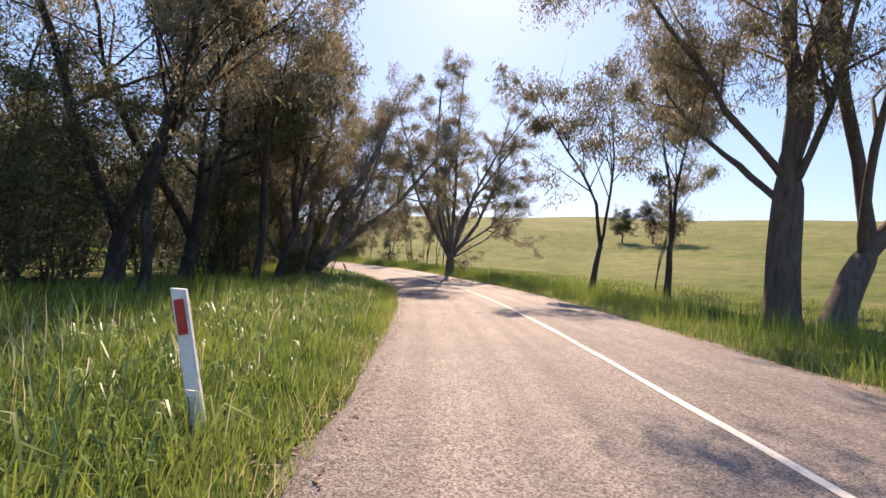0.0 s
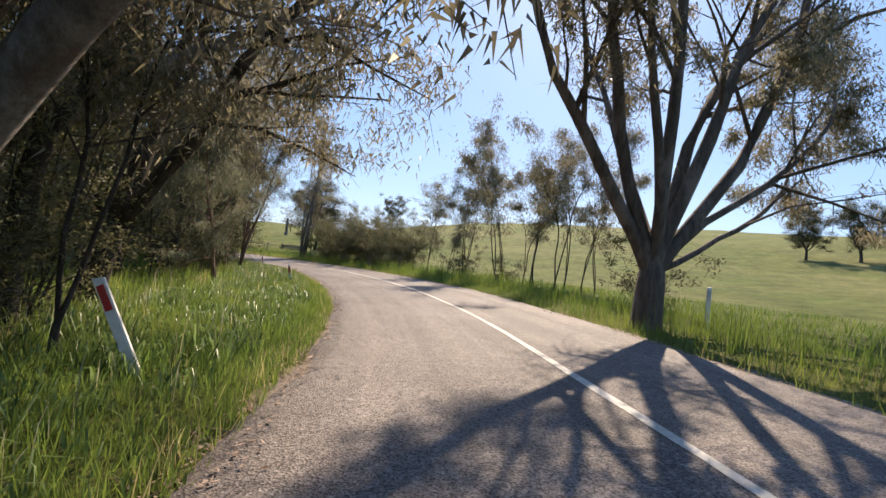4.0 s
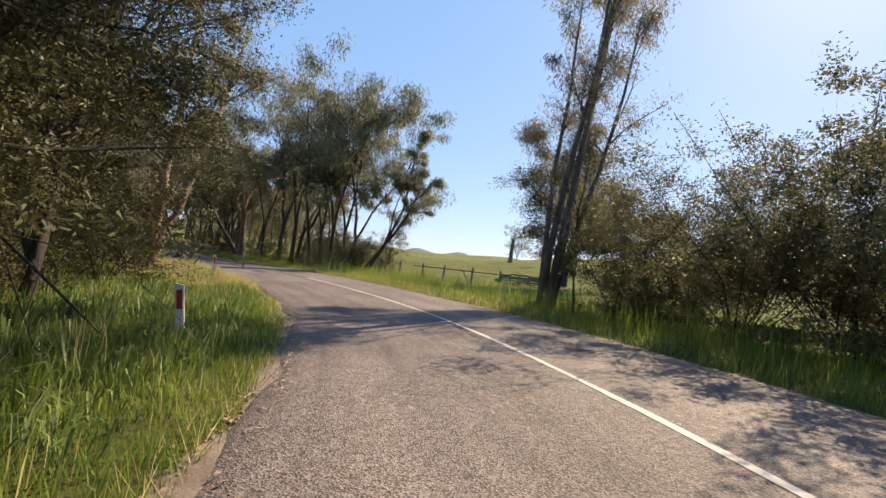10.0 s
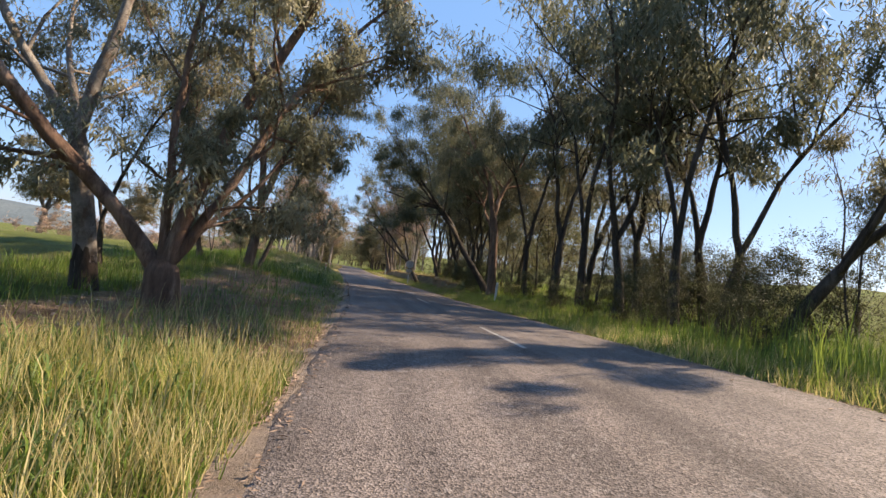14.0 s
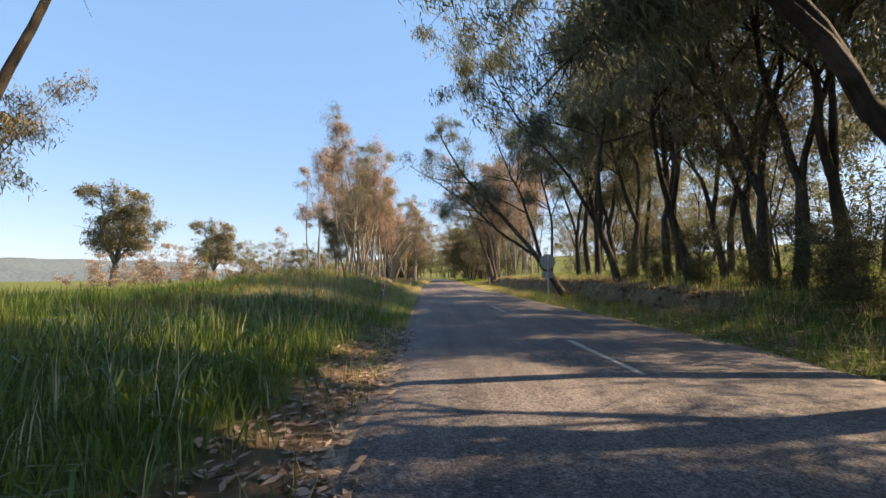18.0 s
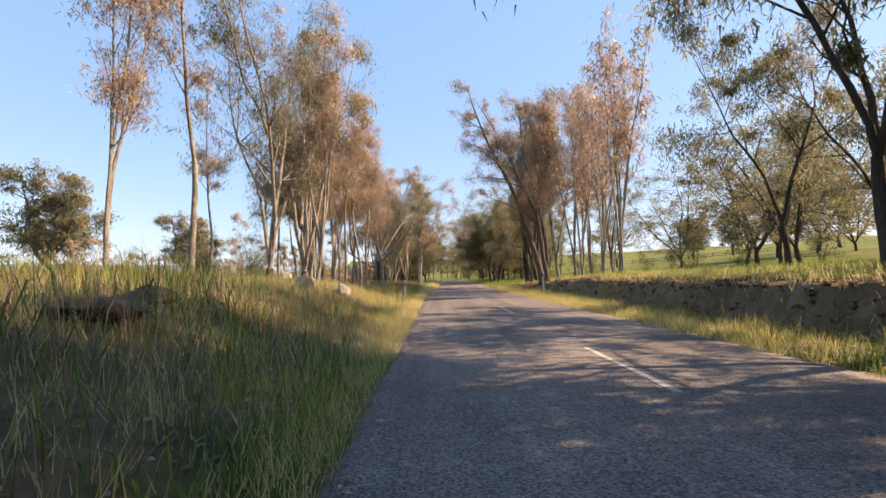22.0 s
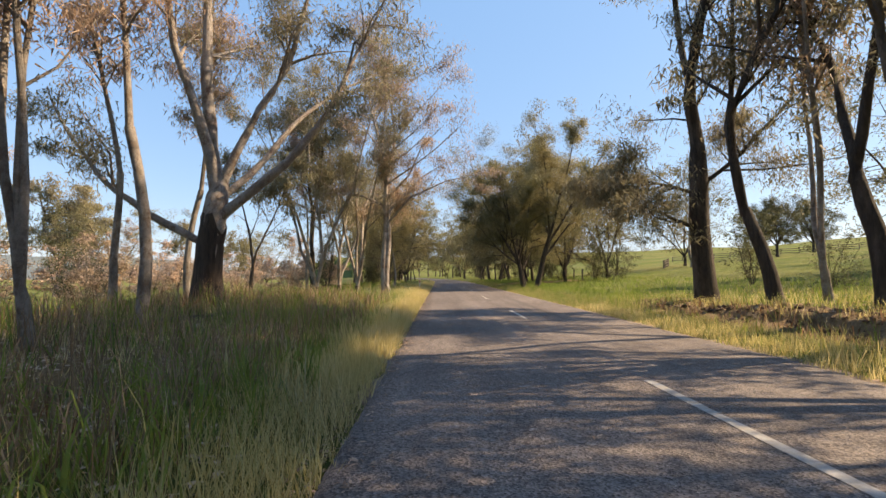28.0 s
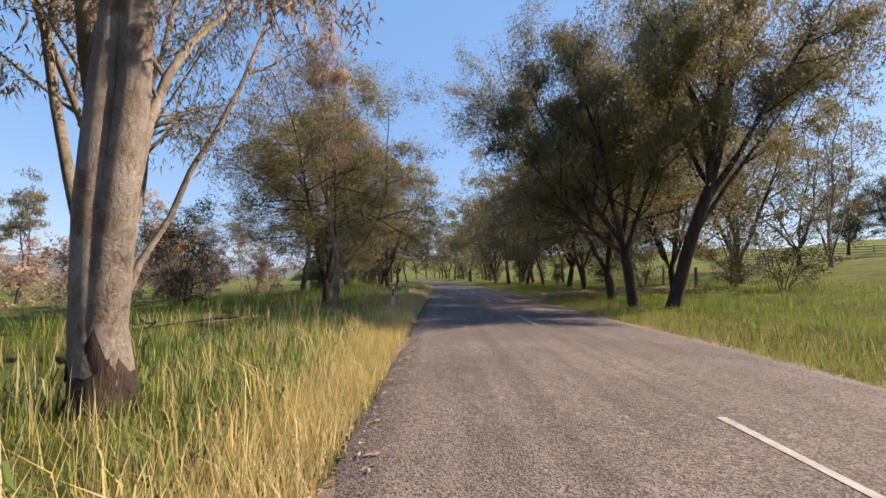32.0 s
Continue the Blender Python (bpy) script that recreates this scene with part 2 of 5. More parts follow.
M_LEAF_BROWN = foliage("browned_gum_leaf", (0.19, 0.145, 0.115), (0.54, 0.415, 0.345), (0.44, 0.30, 0.22), 0.42)
M_LEAF_DARK = foliage("dense_leaf", (0.035, 0.042, 0.02), (0.10, 0.11, 0.05), (0.10, 0.095, 0.045), 0.22)
M_LEAF_WATTLE = foliage("fine_wattle_leaf", (0.07, 0.078, 0.04), (0.21, 0.215, 0.12), (0.17, 0.16, 0.085), 0.42, 0.6)
M_LEAF_PALE = foliage("glossy_gum_leaf", (0.15, 0.158, 0.115), (0.40, 0.40, 0.30), (0.29, 0.25, 0.16), 0.5, 0.4)
M_LEAF_OLIVE = foliage("olive_leaf", (0.12, 0.118, 0.06), (0.28, 0.265, 0.15), (0.235, 0.20, 0.11), 0.45, 0.55)
M_GRASS = foliage("green_grass", (0.045, 0.092, 0.02), (0.21, 0.315, 0.07), (0.25, 0.31, 0.07), 0.45)
M_GRASS_DEEP = foliage("broad_grass", (0.03, 0.065, 0.02), (0.21, 0.31, 0.11), (0.14, 0.21, 0.065), 0.4, 0.4)
M_SEED = foliage("grass_seed_head", (0.30, 0.29, 0.17), (0.58, 0.55, 0.38), None, 0.35)
M_WEED = foliage("dead_weed", (0.13, 0.065, 0.035), (0.36, 0.22, 0.13), None, 0.3)
M_GRASS_TAN = foliage("fading_grass", (0.20, 0.185, 0.075), (0.52, 0.455, 0.23), (0.33, 0.32, 0.12), 0.45)
M_WEED_PALE = foliage("faded_weed", (0.20, 0.13, 0.085), (0.46, 0.33, 0.235), None, 0.35)
M_GRASS_DRY = foliage("dry_grass", (0.40, 0.33, 0.14), (0.78, 0.67, 0.39), (0.54, 0.47, 0.20), 0.45)
# blue-grey base colour stands in for air haze over the far hills
M_HILL = soil("hazed_hill", (0.10, 0.135, 0.16), (0.15, 0.185, 0.20), 0.004)


# ---- meshes ----
def mesh_of(name, verts, quads=None, tris=None, smooth=False):
    verts = np.asarray(verts, np.float32)
    me = bpy.data.meshes.new(name)
    nq = 0 if quads is None else len(quads)
    nt = 0 if tris is None else len(tris)
    loops = np.concatenate([np.asarray(a, np.int32).ravel() for a in (quads, tris) if a is not None and len(a)])
    starts = np.concatenate([np.arange(nq) * 4, nq * 4 + np.arange(nt) * 3]).astype(np.int32)
    me.vertices.add(len(verts))
    me.vertices.foreach_set("co", verts.ravel())
    me.loops.add(len(loops))
    me.loops.foreach_set("vertex_index", loops)
    me.polygons.add(nq + nt)
    me.polygons.foreach_set("loop_start", starts)
    if smooth:
        me.polygons.foreach_set("use_smooth", np.ones(nq + nt, bool))
    me.update(calc_edges=True)
    return me


def put(name, me, material, parent=None, label=""):
    ob = new(name, me)
    if material and not me.materials:
        me.materials.append(material)
    if parent:
        ob.parent = parent
    if label:
        ob["label"] = label
    return ob


def part(name, bm, material, parent=None, label=""):
    me = bpy.data.meshes.new(name)
    bm.to_mesh(me)
    bm.free()
    return put(name, me, material, parent, label)


# ---- the road's line: stations s (metres along) and offsets d (metres to the left) ----
_p = np.array([r[1:3] for r in PATH])
_head = _p[-1] - _p[-8]
_head = _head / np.linalg.norm(_head)
_tail = (_p[0] - _p[1]) / np.linalg.norm(_p[0] - _p[1])
_turn = np.array([-_head[1], _head[0]])
_ext = [_p[-1] + _head * k + _turn * (max(0, k - 45) ** 2 * 0.0012) for k in (6, 12, 20, 30, 45, 60, 80, 100, 130, 160, 200)]
_back = [_p[0] + _tail * k for k in (60, 40, 25, 12, 5)]
_line = np.vstack([_back, _p, _ext])
_len = np.r_[0, np.cumsum(np.linalg.norm(np.diff(_line, axis=0), axis=1))]
_len -= _len[len(_back)]
# even stations, smoothed
ST = np.arange(-60, 365, 1.0)
_x, _y = np.interp(ST, _len, _line[:, 0]), np.interp(ST, _len, _line[:, 1])
_k = np.exp(-0.5 * (np.arange(-6, 7) / 2.5) ** 2)
_k /= _k.sum()
LX = np.convolve(np.pad(_x, 6, "reflect", reflect_type="odd"), _k, "valid")
LY = np.convolve(np.pad(_y, 6, "reflect", reflect_type="odd"), _k, "valid")
TX, TY = np.gradient(LX), np.gradient(LY)
_n = np.hypot(TX, TY)
TX, TY = TX / _n, TY / _n


def spot(s, d):
    """World x, y of a station and an offset."""
    x, y = np.interp(s, ST, LX), np.interp(s, ST, LY)
    tx, ty = np.interp(s, ST, TX), np.interp(s, ST, TY)
    return x - ty * d, y + tx * d


def heading(s):
    return math.degrees(math.atan2(np.interp(s, ST, TY), np.interp(s, ST, TX))) - 90


def station(x, y):
    """Station and offset of world points."""
    x, y = np.atleast_1d(np.asarray(x, float)), np.atleast_1d(np.asarray(y, float))
    S, Dd = np.empty(len(x)), np.empty(len(x))
    for a in range(0, len(x), 20000):
        xs, ys = x[a:a + 20000, None], y[a:a + 20000, None]
        i = np.argmin((xs - LX) ** 2 + (ys - LY) ** 2, axis=1)
        vx, vy = x[a:a + 20000] - LX[i], y[a:a + 20000] - LY[i]
        along = vx * TX[i] + vy * TY[i]
        end = (i == 0) | (i == len(ST) - 1)
        S[a:a + 20000] = ST[i] + np.where(end, 0, along)
        side = -vx * TY[i] + vy * TX[i]
        Dd[a:a + 20000] = np.where(end, np.sign(side) * np.hypot(vx, vy), side)
    return S, Dd


EDGE_L = 0.56


def centre(s):
    """Offset of the painted line; the road is wider in its bend."""
    return np.interp(s, (0, 30, 42, 70, 84, 98, 110), (-2.25, -2.35, -2.6, -2.65, -2.55, -2.35, -2.25))


def tilt_of(s):
    """Crossfall of the road: it banks down to the left through the bend."""
    return np.interp(s, (-20, 5, 25, 42, 82, 94, 104), (.02, .02, .045, .078, .078, .03, 0))


def edge_r(s):
    return centre(s) - np.interp(s, (0, 30, 45, 80, 100), (2.5, 2.5, 2.6, 2.6, 2.4))
D_LEFT = (0.9, 1.6, 2.5, 3.5, 6, 10, 20, 60, 300)
LEFT = ((-60, (-.06, 0, 0, 0, -.1, -.2, -.3, -.6, -3)), (84, (-.06, 0, 0, 0, -.1, -.2, -.3, -.6, -3)),
        (88, (-.06, -.04, -.04, -.03, 0, 0, -.3, -1, -6)), (97, (-.06, -.04, -.03, 0, 0, 0, -.3, -1, -6)),
        (101, (-.06, .08, .2, .35, .5, .5, .3, -1, -8)), (116, (-.06, .08, .25, .45, .6, .6, .4, -1, -8)),
        (123, (-.06, .1, .4, .8, 1.05, .9, .5, -1, -8)), (130, (-.06, .1, .4, .9, 1.2, 1.0, .6, -1, -8)),
        (140, (-.06, .08, .35, .8, 1.1, .9, .5, -1, -8)), (146, (-.06, .02, .1, .3, .4, .4, .2, -1, -8)),
        (166, (-.06, .02, .1, .25, .35, .3, 0, -1.5, -8)), (172, (-.06, 0, .02, .05, .05, 0, -.4, -2, -8)), (365, (-.06, 0, .02, .05, .05, 0, -.4, -2, -8)))
D_RIGHT = (5.0, 6.0, 6.8, 7.05, 7.6, 10, 14, 25, 60, 150, 300)
RIGHT = ((-60, (-0.06, 0, 0.03, 0.04, 0.05, 0.1, 0.15, 0.6, 4.2, 19, 36)),
         (48, (-0.06, 0, 0.03, 0.04, 0.05, 0.1, 0.15, 0.6, 4.4, 20, 37)),
         (75, (-0.06, 0, 0.03, 0.04, 0.05, 0.1, 0.25, 1.8, 8, 22, 38)),
         (92, (-0.06, 0, 0.03, 0.045, 0.06, 0.15, 0.3, 1.8, 8, 21, 34)),
         (104, (-0.06, 0.05, 0.2, 0.325, 0.45, 0.7, 0.8, 1.8, 7, 18, 29)),
         (114, (-0.06, 0.05, 0.25, 0.637, 0.7, 0.95, 1.0, 1.8, 5.6, 15, 25)),
         (122, (-0.06, 0.02, 0.15, 0.838, 0.95, 1.15, 1.2, 1.8, 5, 13, 23)),
         (145, (-0.06, 0.02, 0.12, 0.791, 0.9, 1.1, 1.15, 1.7, 4.6, 12, 22)),
         (156, (-0.06, 0.02, 0.1, 0.424, 0.55, 0.7, 0.8, 1.5, 4.4, 11, 21)),
         (168, (-0.06, 0, 0.1, 0.15, 0.2, 0.3, 0.5, 1.4, 4.2, 11, 21)),
         (365, (-0.06, 0, 0.05, 0.075, 0.1, 0.2, 0.4, 1.4, 4.2, 11, 21)))


def ripple(x, y, size, seed):
    """Smooth irregular waves, -1 to 1."""
    r = np.random.RandomState(seed)
    out = np.zeros_like(np.asarray(x, float))
    for k in range(7):
        a, p, f = r.uniform(0, 6.28), r.uniform(0, 6.28), r.uniform(0.6, 1.9) / size
        out = out + np.sin((x * math.cos(a) + y * math.sin(a)) * f * 6.28 + p)
    return out / 4.0


def lie(x, y):
    """Height of the ground."""
    x, y = np.atleast_1d(np.asarray(x, float)), np.atleast_1d(np.asarray(y, float))
    s, d = station(x, y)
    z = np.full(len(x), -0.06)
    for side, table, offs in ((1, LEFT, D_LEFT), (-1, RIGHT, D_RIGHT)):
        sel = d * side > offs[0]
        if sel.any():
            ss, dd = s[sel], d[sel] * side
            if side < 0:
                cut = np.clip(np.minimum(ss - 104, 164 - ss) / 6, 0, 1) * np.clip((dd - 5.6) / .8, 0, 1)
                dd = dd + cut * (.22 * ripple(x[sel], y[sel], 2.1, 41) + .1 * ripple(x[sel], y[sel], .7, 42))
            keys = np.array([k for k, _ in table], float)
            prof = np.array([np.interp(dd, offs, p) for _, p in table])
            j = np.clip(np.searchsorted(keys, ss) - 1, 0, len(keys) - 2)
            f = np.clip((ss - keys[j]) / (keys[j + 1] - keys[j]), 0, 1)
            f = f * f * (3 - 2 * f)
            n = np.arange(len(ss))
            z[sel] = prof[j, n] * (1 - f) + prof[j + 1, n] * f
            rough = np.clip((dd - offs[0]) / 3, 0, 1)
            z[sel] += rough * (0.05 * ripple(x[sel], y[sel], 2.3, 4) + 0.06 * ripple(x[sel], y[sel], 6, 5))
            z[sel] += np.clip((dd - 40) / 200, 0, 1) * 2.5 * ripple(x[sel], y[sel], 160, 6)
    return z - tilt_of(s) * np.clip(d, -7, 2)


def bare(s, d):
    """How bare of grass the ground is, 0 to 1."""
    def box(a, b, c, e, soft=1.5):
        return np.clip(np.minimum(np.minimum(s - a, b - s) / soft, np.minimum(d - c, e - d) / 0.5) + 0.5, 0, 1)
    out = np.maximum(box(131, 144, 1.9, 5.2), box(86, 100.5, 0.4, 5.5))
    out = np.maximum(out, 0.85 * box(112, 166, -7.6, -6.3))
    out = np.maximum(out, box(98, 112, 0.4, 1.5))
    out = np.maximum(out, 0.75 * box(146, 163, 2.2, 6))
    out = np.maximum(out, 0.8 * box(114, 131, 1.4, 6))
    out = np.maximum(out, 0.4 * box(160.5, 172, 2.0, 8))
    return np.maximum(out, box(196, 202, -14, -4.5))


def graded(lo, hi, step, far):
    a = list(np.arange(lo, hi, step))
    g, k = step, 0
    left, right = [a[0]], [a[-1]]
    while right[-1] < far:
        g *= 1.22
        right.append(right[-1] + g)
        left.append(left[-1] - g)
    return np.array(left[:0:-1] + a + right[1:])


def build_ground():
    xs, ys = graded(-215, 28, 0.85, 3600), graded(-14, 125, 0.85, 3600)
    gx, gy = np.meshgrid(xs, ys)
    z = lie(gx.ravel(), gy.ravel())
    s, d = station(gx.ravel(), gy.ravel())
    z -= .3 * np.clip((10.3 - np.abs(d + 0.4)) / 1.2, 0, 1) * np.clip(np.minimum(s + 6, 207 - s) / 3, 0, 1)
    n, m = len(xs), len(ys)
    i = (np.arange(m - 1)[:, None] * n + np.arange(n - 1)[None]).ravel()
    me = mesh_of("ground", np.c_[gx.ravel(), gy.ravel(), z], np.c_[i, i + 1, i + 1 + n, i + n], smooth=True)
    at = me.attributes.new("soil", "FLOAT", "POINT")
    at.data.foreach_set("value", bare(s, d).astype(np.float32))
    tagged(put("ground", me, M_MEADOW), "grassy paddock ground with bare earth banks", "ground", kind="structure")


build_ground()


def build_verges():
    """The ground close to the road, in finer cells, so that banks keep their edges."""
    ss = np.arange(-3, 204.1, .3)
    for name, dd in (("verge_left", np.r_[np.arange(.2, 4, .22), np.arange(4, 9.4, .45)]), ("verge_right", np.r_[np.arange(-4.2, -6.7, -.25), np.arange(-6.7, -7.75, -.09), np.arange(-7.8, -10.4, -.4)])):
        gs, gd = (g.ravel() for g in np.meshgrid(ss, dd, indexing="ij"))
        x, y = spot(gs, gd)
        broken = np.clip(bare(gs, gd) * 1.4, 0, 1)
        z = lie(x, y) + (.012 + .035 * broken) * (ripple(x, y, .55, 31) + .6 * ripple(x, y, .23, 32)) * np.clip((np.abs(gd + 2) - 2.7) / .6, .15, 1)
        n = len(dd)
        i = (np.arange(len(ss) - 1)[:, None] * n + np.arange(n - 1)[None]).ravel()
        quads = np.c_[i, i + n, i + n + 1, i + 1]
        me = mesh_of(name, np.c_[x, y, z], quads if dd[0] < 0 else quads[:, ::-1], smooth=True)
        me.attributes.new("soil", "FLOAT", "POINT").data.foreach_set("value", bare(gs, gd).astype(np.float32))
        tagged(put(name, me, M_MEADOW), "grassy roadside verge with bare earth banks", "verge", kind="structure")


build_verges()


def strip(s):
    """Width of the bare gravel strip beyond the left edge of the asphalt."""
    return np.interp(s, (0, 38, 52, 95, 112, 130), (.16, .16, .25, .3, .2, .1))


def ribbon(name, material, s0, s1, step, offsets, z, ragged=0.0, seed=1, smooth=True):
    """A strip along the road; offsets(s) gives its lines from left to right, whose outer two may be ragged."""
    r = np.random.RandomState(seed)
    ss = np.arange(s0, s1 + step * 0.5, step)
    dd = np.stack([o + 0 * ss for o in offsets(ss)], 1)
    cols = dd.shape[1]
    wob = np.convolve(r.normal(0, 1, len(ss) + 4), np.ones(5) / 2.2, "valid")
    wob2 = np.convolve(r.normal(0, 1, len(ss) + 4), np.ones(5) / 2.2, "valid")
    rim = 2 if cols > 5 else 1
    dd[:, :rim] += (wob * ragged)[:, None]
    dd[:, -rim:] += (wob2 * ragged)[:, None]
    x, y = spot(np.repeat(ss, cols), dd.ravel())
    zz = (np.array(z)[None] - tilt_of(ss)[:, None] * dd).ravel()
    i = (np.arange(len(ss) - 1)[:, None] * cols + np.arange(cols - 1)[None]).ravel()
    me = mesh_of(name, np.c_[x, y, zz], np.c_[i, i + cols, i + cols + 1, i + 1], smooth=smooth)
    lane = np.c_[np.repeat(ss, cols), dd.ravel(), 0 * x].astype(np.float32)
    me.attributes.new("lane", "FLOAT_VECTOR", "POINT").data.foreach_set("vector", lane.ravel())
    return put(name, me, material)


tagged(ribbon("shoulder", M_SHOULDER, -58, 360, 0.3, lambda s: (EDGE_L + strip(s), EDGE_L - 0.1, edge_r(s) + 0.1, edge_r(s) - 0.4), (-.056, -.016, -.016, -.056), 0.1, 2),
       "strip of brown gravel and leaf litter beside the asphalt", "road shoulder", kind="structure")
tagged(ribbon("road", M_ASPHALT, -58, 360, 0.3, lambda s: (EDGE_L + .07, EDGE_L, EDGE_L - .25, centre(s), edge_r(s) + .25, edge_r(s), edge_r(s) - .07), (-.045, -.012, 0, .02, 0, -.012, -.045), 0.045, 3, False),
       "worn grey chip-sealed country road", "road", kind="structure")


def stripe(s):
    return centre(s) + .045, centre(s) - .045


tagged(ribbon("centre_line", M_LINE, -58, 80.9, 0.3, stripe, (.0245, .0245), 0.006, 4), "solid white painted centre line, worn", "road marking", kind="structure")
for k, far_end in enumerate((90.2, 99.8, 109.3, 118.7, 128.4, 138.0, 146.6, 156.5, 166.2, 175.9, 185.7, 195.4, 205, 215, 225)):
    tagged(ribbon("lane_dash", M_DASH, far_end - 2.8, far_end, 0.28, stripe, (.0245, .0245), 0.006, 10 + k),
           "white painted lane dash, worn", "road marking", group="lane dashes", kind="structure")


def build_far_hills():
    """Ranges of hills on the skyline; the blue of distance haze is in their base colour."""
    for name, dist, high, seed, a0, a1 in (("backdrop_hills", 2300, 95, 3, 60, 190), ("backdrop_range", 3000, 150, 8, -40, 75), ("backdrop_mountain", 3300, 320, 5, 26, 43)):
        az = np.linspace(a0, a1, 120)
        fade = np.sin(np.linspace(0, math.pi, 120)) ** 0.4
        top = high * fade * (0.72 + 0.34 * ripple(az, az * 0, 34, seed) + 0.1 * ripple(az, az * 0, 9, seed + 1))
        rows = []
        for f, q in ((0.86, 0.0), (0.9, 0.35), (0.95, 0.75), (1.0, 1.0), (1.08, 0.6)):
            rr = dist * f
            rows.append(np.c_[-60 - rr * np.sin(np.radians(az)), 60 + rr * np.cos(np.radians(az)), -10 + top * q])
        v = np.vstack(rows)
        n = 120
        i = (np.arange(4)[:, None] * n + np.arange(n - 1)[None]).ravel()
        tagged(put(name, mesh_of(name, v, np.c_[i, i + 1, i + 1 + n, i + n], smooth=True), M_HILL), "range of wooded distant hills with blue haze painted into their colour", "hills", kind="structure")


build_far_hills()


# ---- trees ----
def tube(points, radii, sides):
    p = np.asarray(points, float)
    t = np.gradient(p, axis=0)
    t /= np.linalg.norm(t, axis=1)[:, None] + 1e-9
    ref = np.where(np.abs(t[:, 2:3]) > 0.9, np.array([[1.0, 0, 0]]), np.array([[0, 0, 1.0]]))
    u = np.cross(t, ref)
    u /= np.linalg.norm(u, axis=1)[:, None] + 1e-9
    w = np.cross(t, u)
    a = np.arange(sides) * 2 * math.pi / sides
    ring = np.cos(a)[None, :, None] * u[:, None] + np.sin(a)[None, :, None] * w[:, None]
    v = (p[:, None] + ring * np.asarray(radii)[:, None, None]).reshape(-1, 3)
    n = len(p)
    i = (np.arange(n - 1)[:, None] * sides + np.arange(sides)[None]).ravel()
    j = (np.arange(n - 1)[:, None] * sides + (np.arange(sides)[None] + 1) % sides).ravel()
    return v, np.c_[i, j, j + sides, i + sides]


def merge(pieces):
    vs, qs, k = [], [], 0
    for v, q in pieces:
        vs.append(v)
        qs.append(q + k)
        k += len(v)
    return np.vstack(vs), np.vstack(qs)


def limb(rng, start, way, length, n, wander, rise):
    """A crooked line from start."""
    pts, d = [np.array(start, float)], np.array(way, float)
    for k in range(n):
        d = d + rng.normal(0, wander, 3) + np.array([0, 0, rise])
        d /= np.linalg.norm(d)
        pts.append(pts[-1] + d * length / n)
    return np.array(pts)


def clothe(rng, H, stems, branches, b_len, b_angle, twigs, rise, low, taper=.65):
    """Branches along the stems and twigs along the branches: two lists of (points, radii)."""
    B, W = [], []
    for line, rs in stems:
        n = len(line) - 1
        for q in range(branches):
            f = rng.uniform(low, 0.98)
            i = min(int(f * n), n - 1)
            p = line[i] + (line[i + 1] - line[i]) * (f * n - i)
            t = line[i + 1] - line[max(i - 1, 0)]
            t /= np.linalg.norm(t)
            side = rng.normal(0, 1, 3)
            side -= t * side.dot(t)
            side /= np.linalg.norm(side)
            an = radians(b_angle) * rng.uniform(.6, 1.3)
            bl = H * b_len * (1.15 - taper * f) * rng.uniform(.5, 1.2)
            bline = limb(rng, p, t * math.cos(an) + side * math.sin(an), bl, 6, 0.17, rise)
            br = min(rs[i] * .6, .012 + bl * .014) * np.linspace(1, .18, 7)
            B.append((bline, br))
            for w in range(twigs):
                g = rng.uniform(.3, 1.0)
                i2 = int(g * 5.99)
                t2 = bline[i2 + 1] - bline[i2]
                t2 /= np.linalg.norm(t2)
                d2 = t2 + rng.normal(0, .6, 3)
                wl = bl * .42 * rng.uniform(.5, 1.2)
                wline = limb(rng, bline[i2], d2 / np.linalg.norm(d2), wl, 4, .22, -.06)
                W.append((wline, max(.006, br[i2] * .45) * np.linspace(1, .3, 5)))
        W.append((line[-3:][[0, 0, 1, 1, 2]], np.full(5, .008)))
    return B, W


def lines_of_tree(rng, H, stems, lean, fork, r0, wander):
    """The trunk and the stems that rise from it: lists of (points, radii)."""
    trunk, S = [], []
    a0 = rng.uniform(0, 6.28)
    base = []
    if fork > 0.02:
        line = limb(rng, (0, 0, -0.25), (rng.normal(0, .05), rng.normal(0, .05), 1), H * fork + .25, 5, 0.05, 0.0)
        trunk.append((line, r0 * np.array([1.5, 1.14, 1.0, .95, .88, .72 if stems > 1 else .9])))
        base = line[-1]
    for k in range(stems):
        a = a0 + 6.283 * k / stems + rng.uniform(-.5, .5)
        tilt = radians(lean) * rng.uniform(0.5, 1.2)
        way = (math.cos(a) * math.sin(tilt), math.sin(a) * math.sin(tilt), math.cos(tilt))
        L = H * (1 - fork) * rng.uniform(0.8, 1.06) / max(0.75, math.cos(tilt))
        st = base - np.array(way) * r0 * 1.1 if len(base) else (math.cos(a) * r0 * .9, math.sin(a) * r0 * .9, -0.25)
        line = limb(rng, st, way, L, 12, wander, 0.03)
        rs = r0 * ((0.74 if stems < 4 else 0.6 if stems < 7 else 0.5) if stems > 1 else 0.92) * rng.uniform(.75, 1.0) * np.linspace(1, 0.05, 13) ** 0.9
        rs *= 1 + rng.normal(0, .05, 13)
        if not len(base):
            rs[0] *= 1.5
            rs[1] *= 1.12
        S.append((line, rs))
    return trunk, S


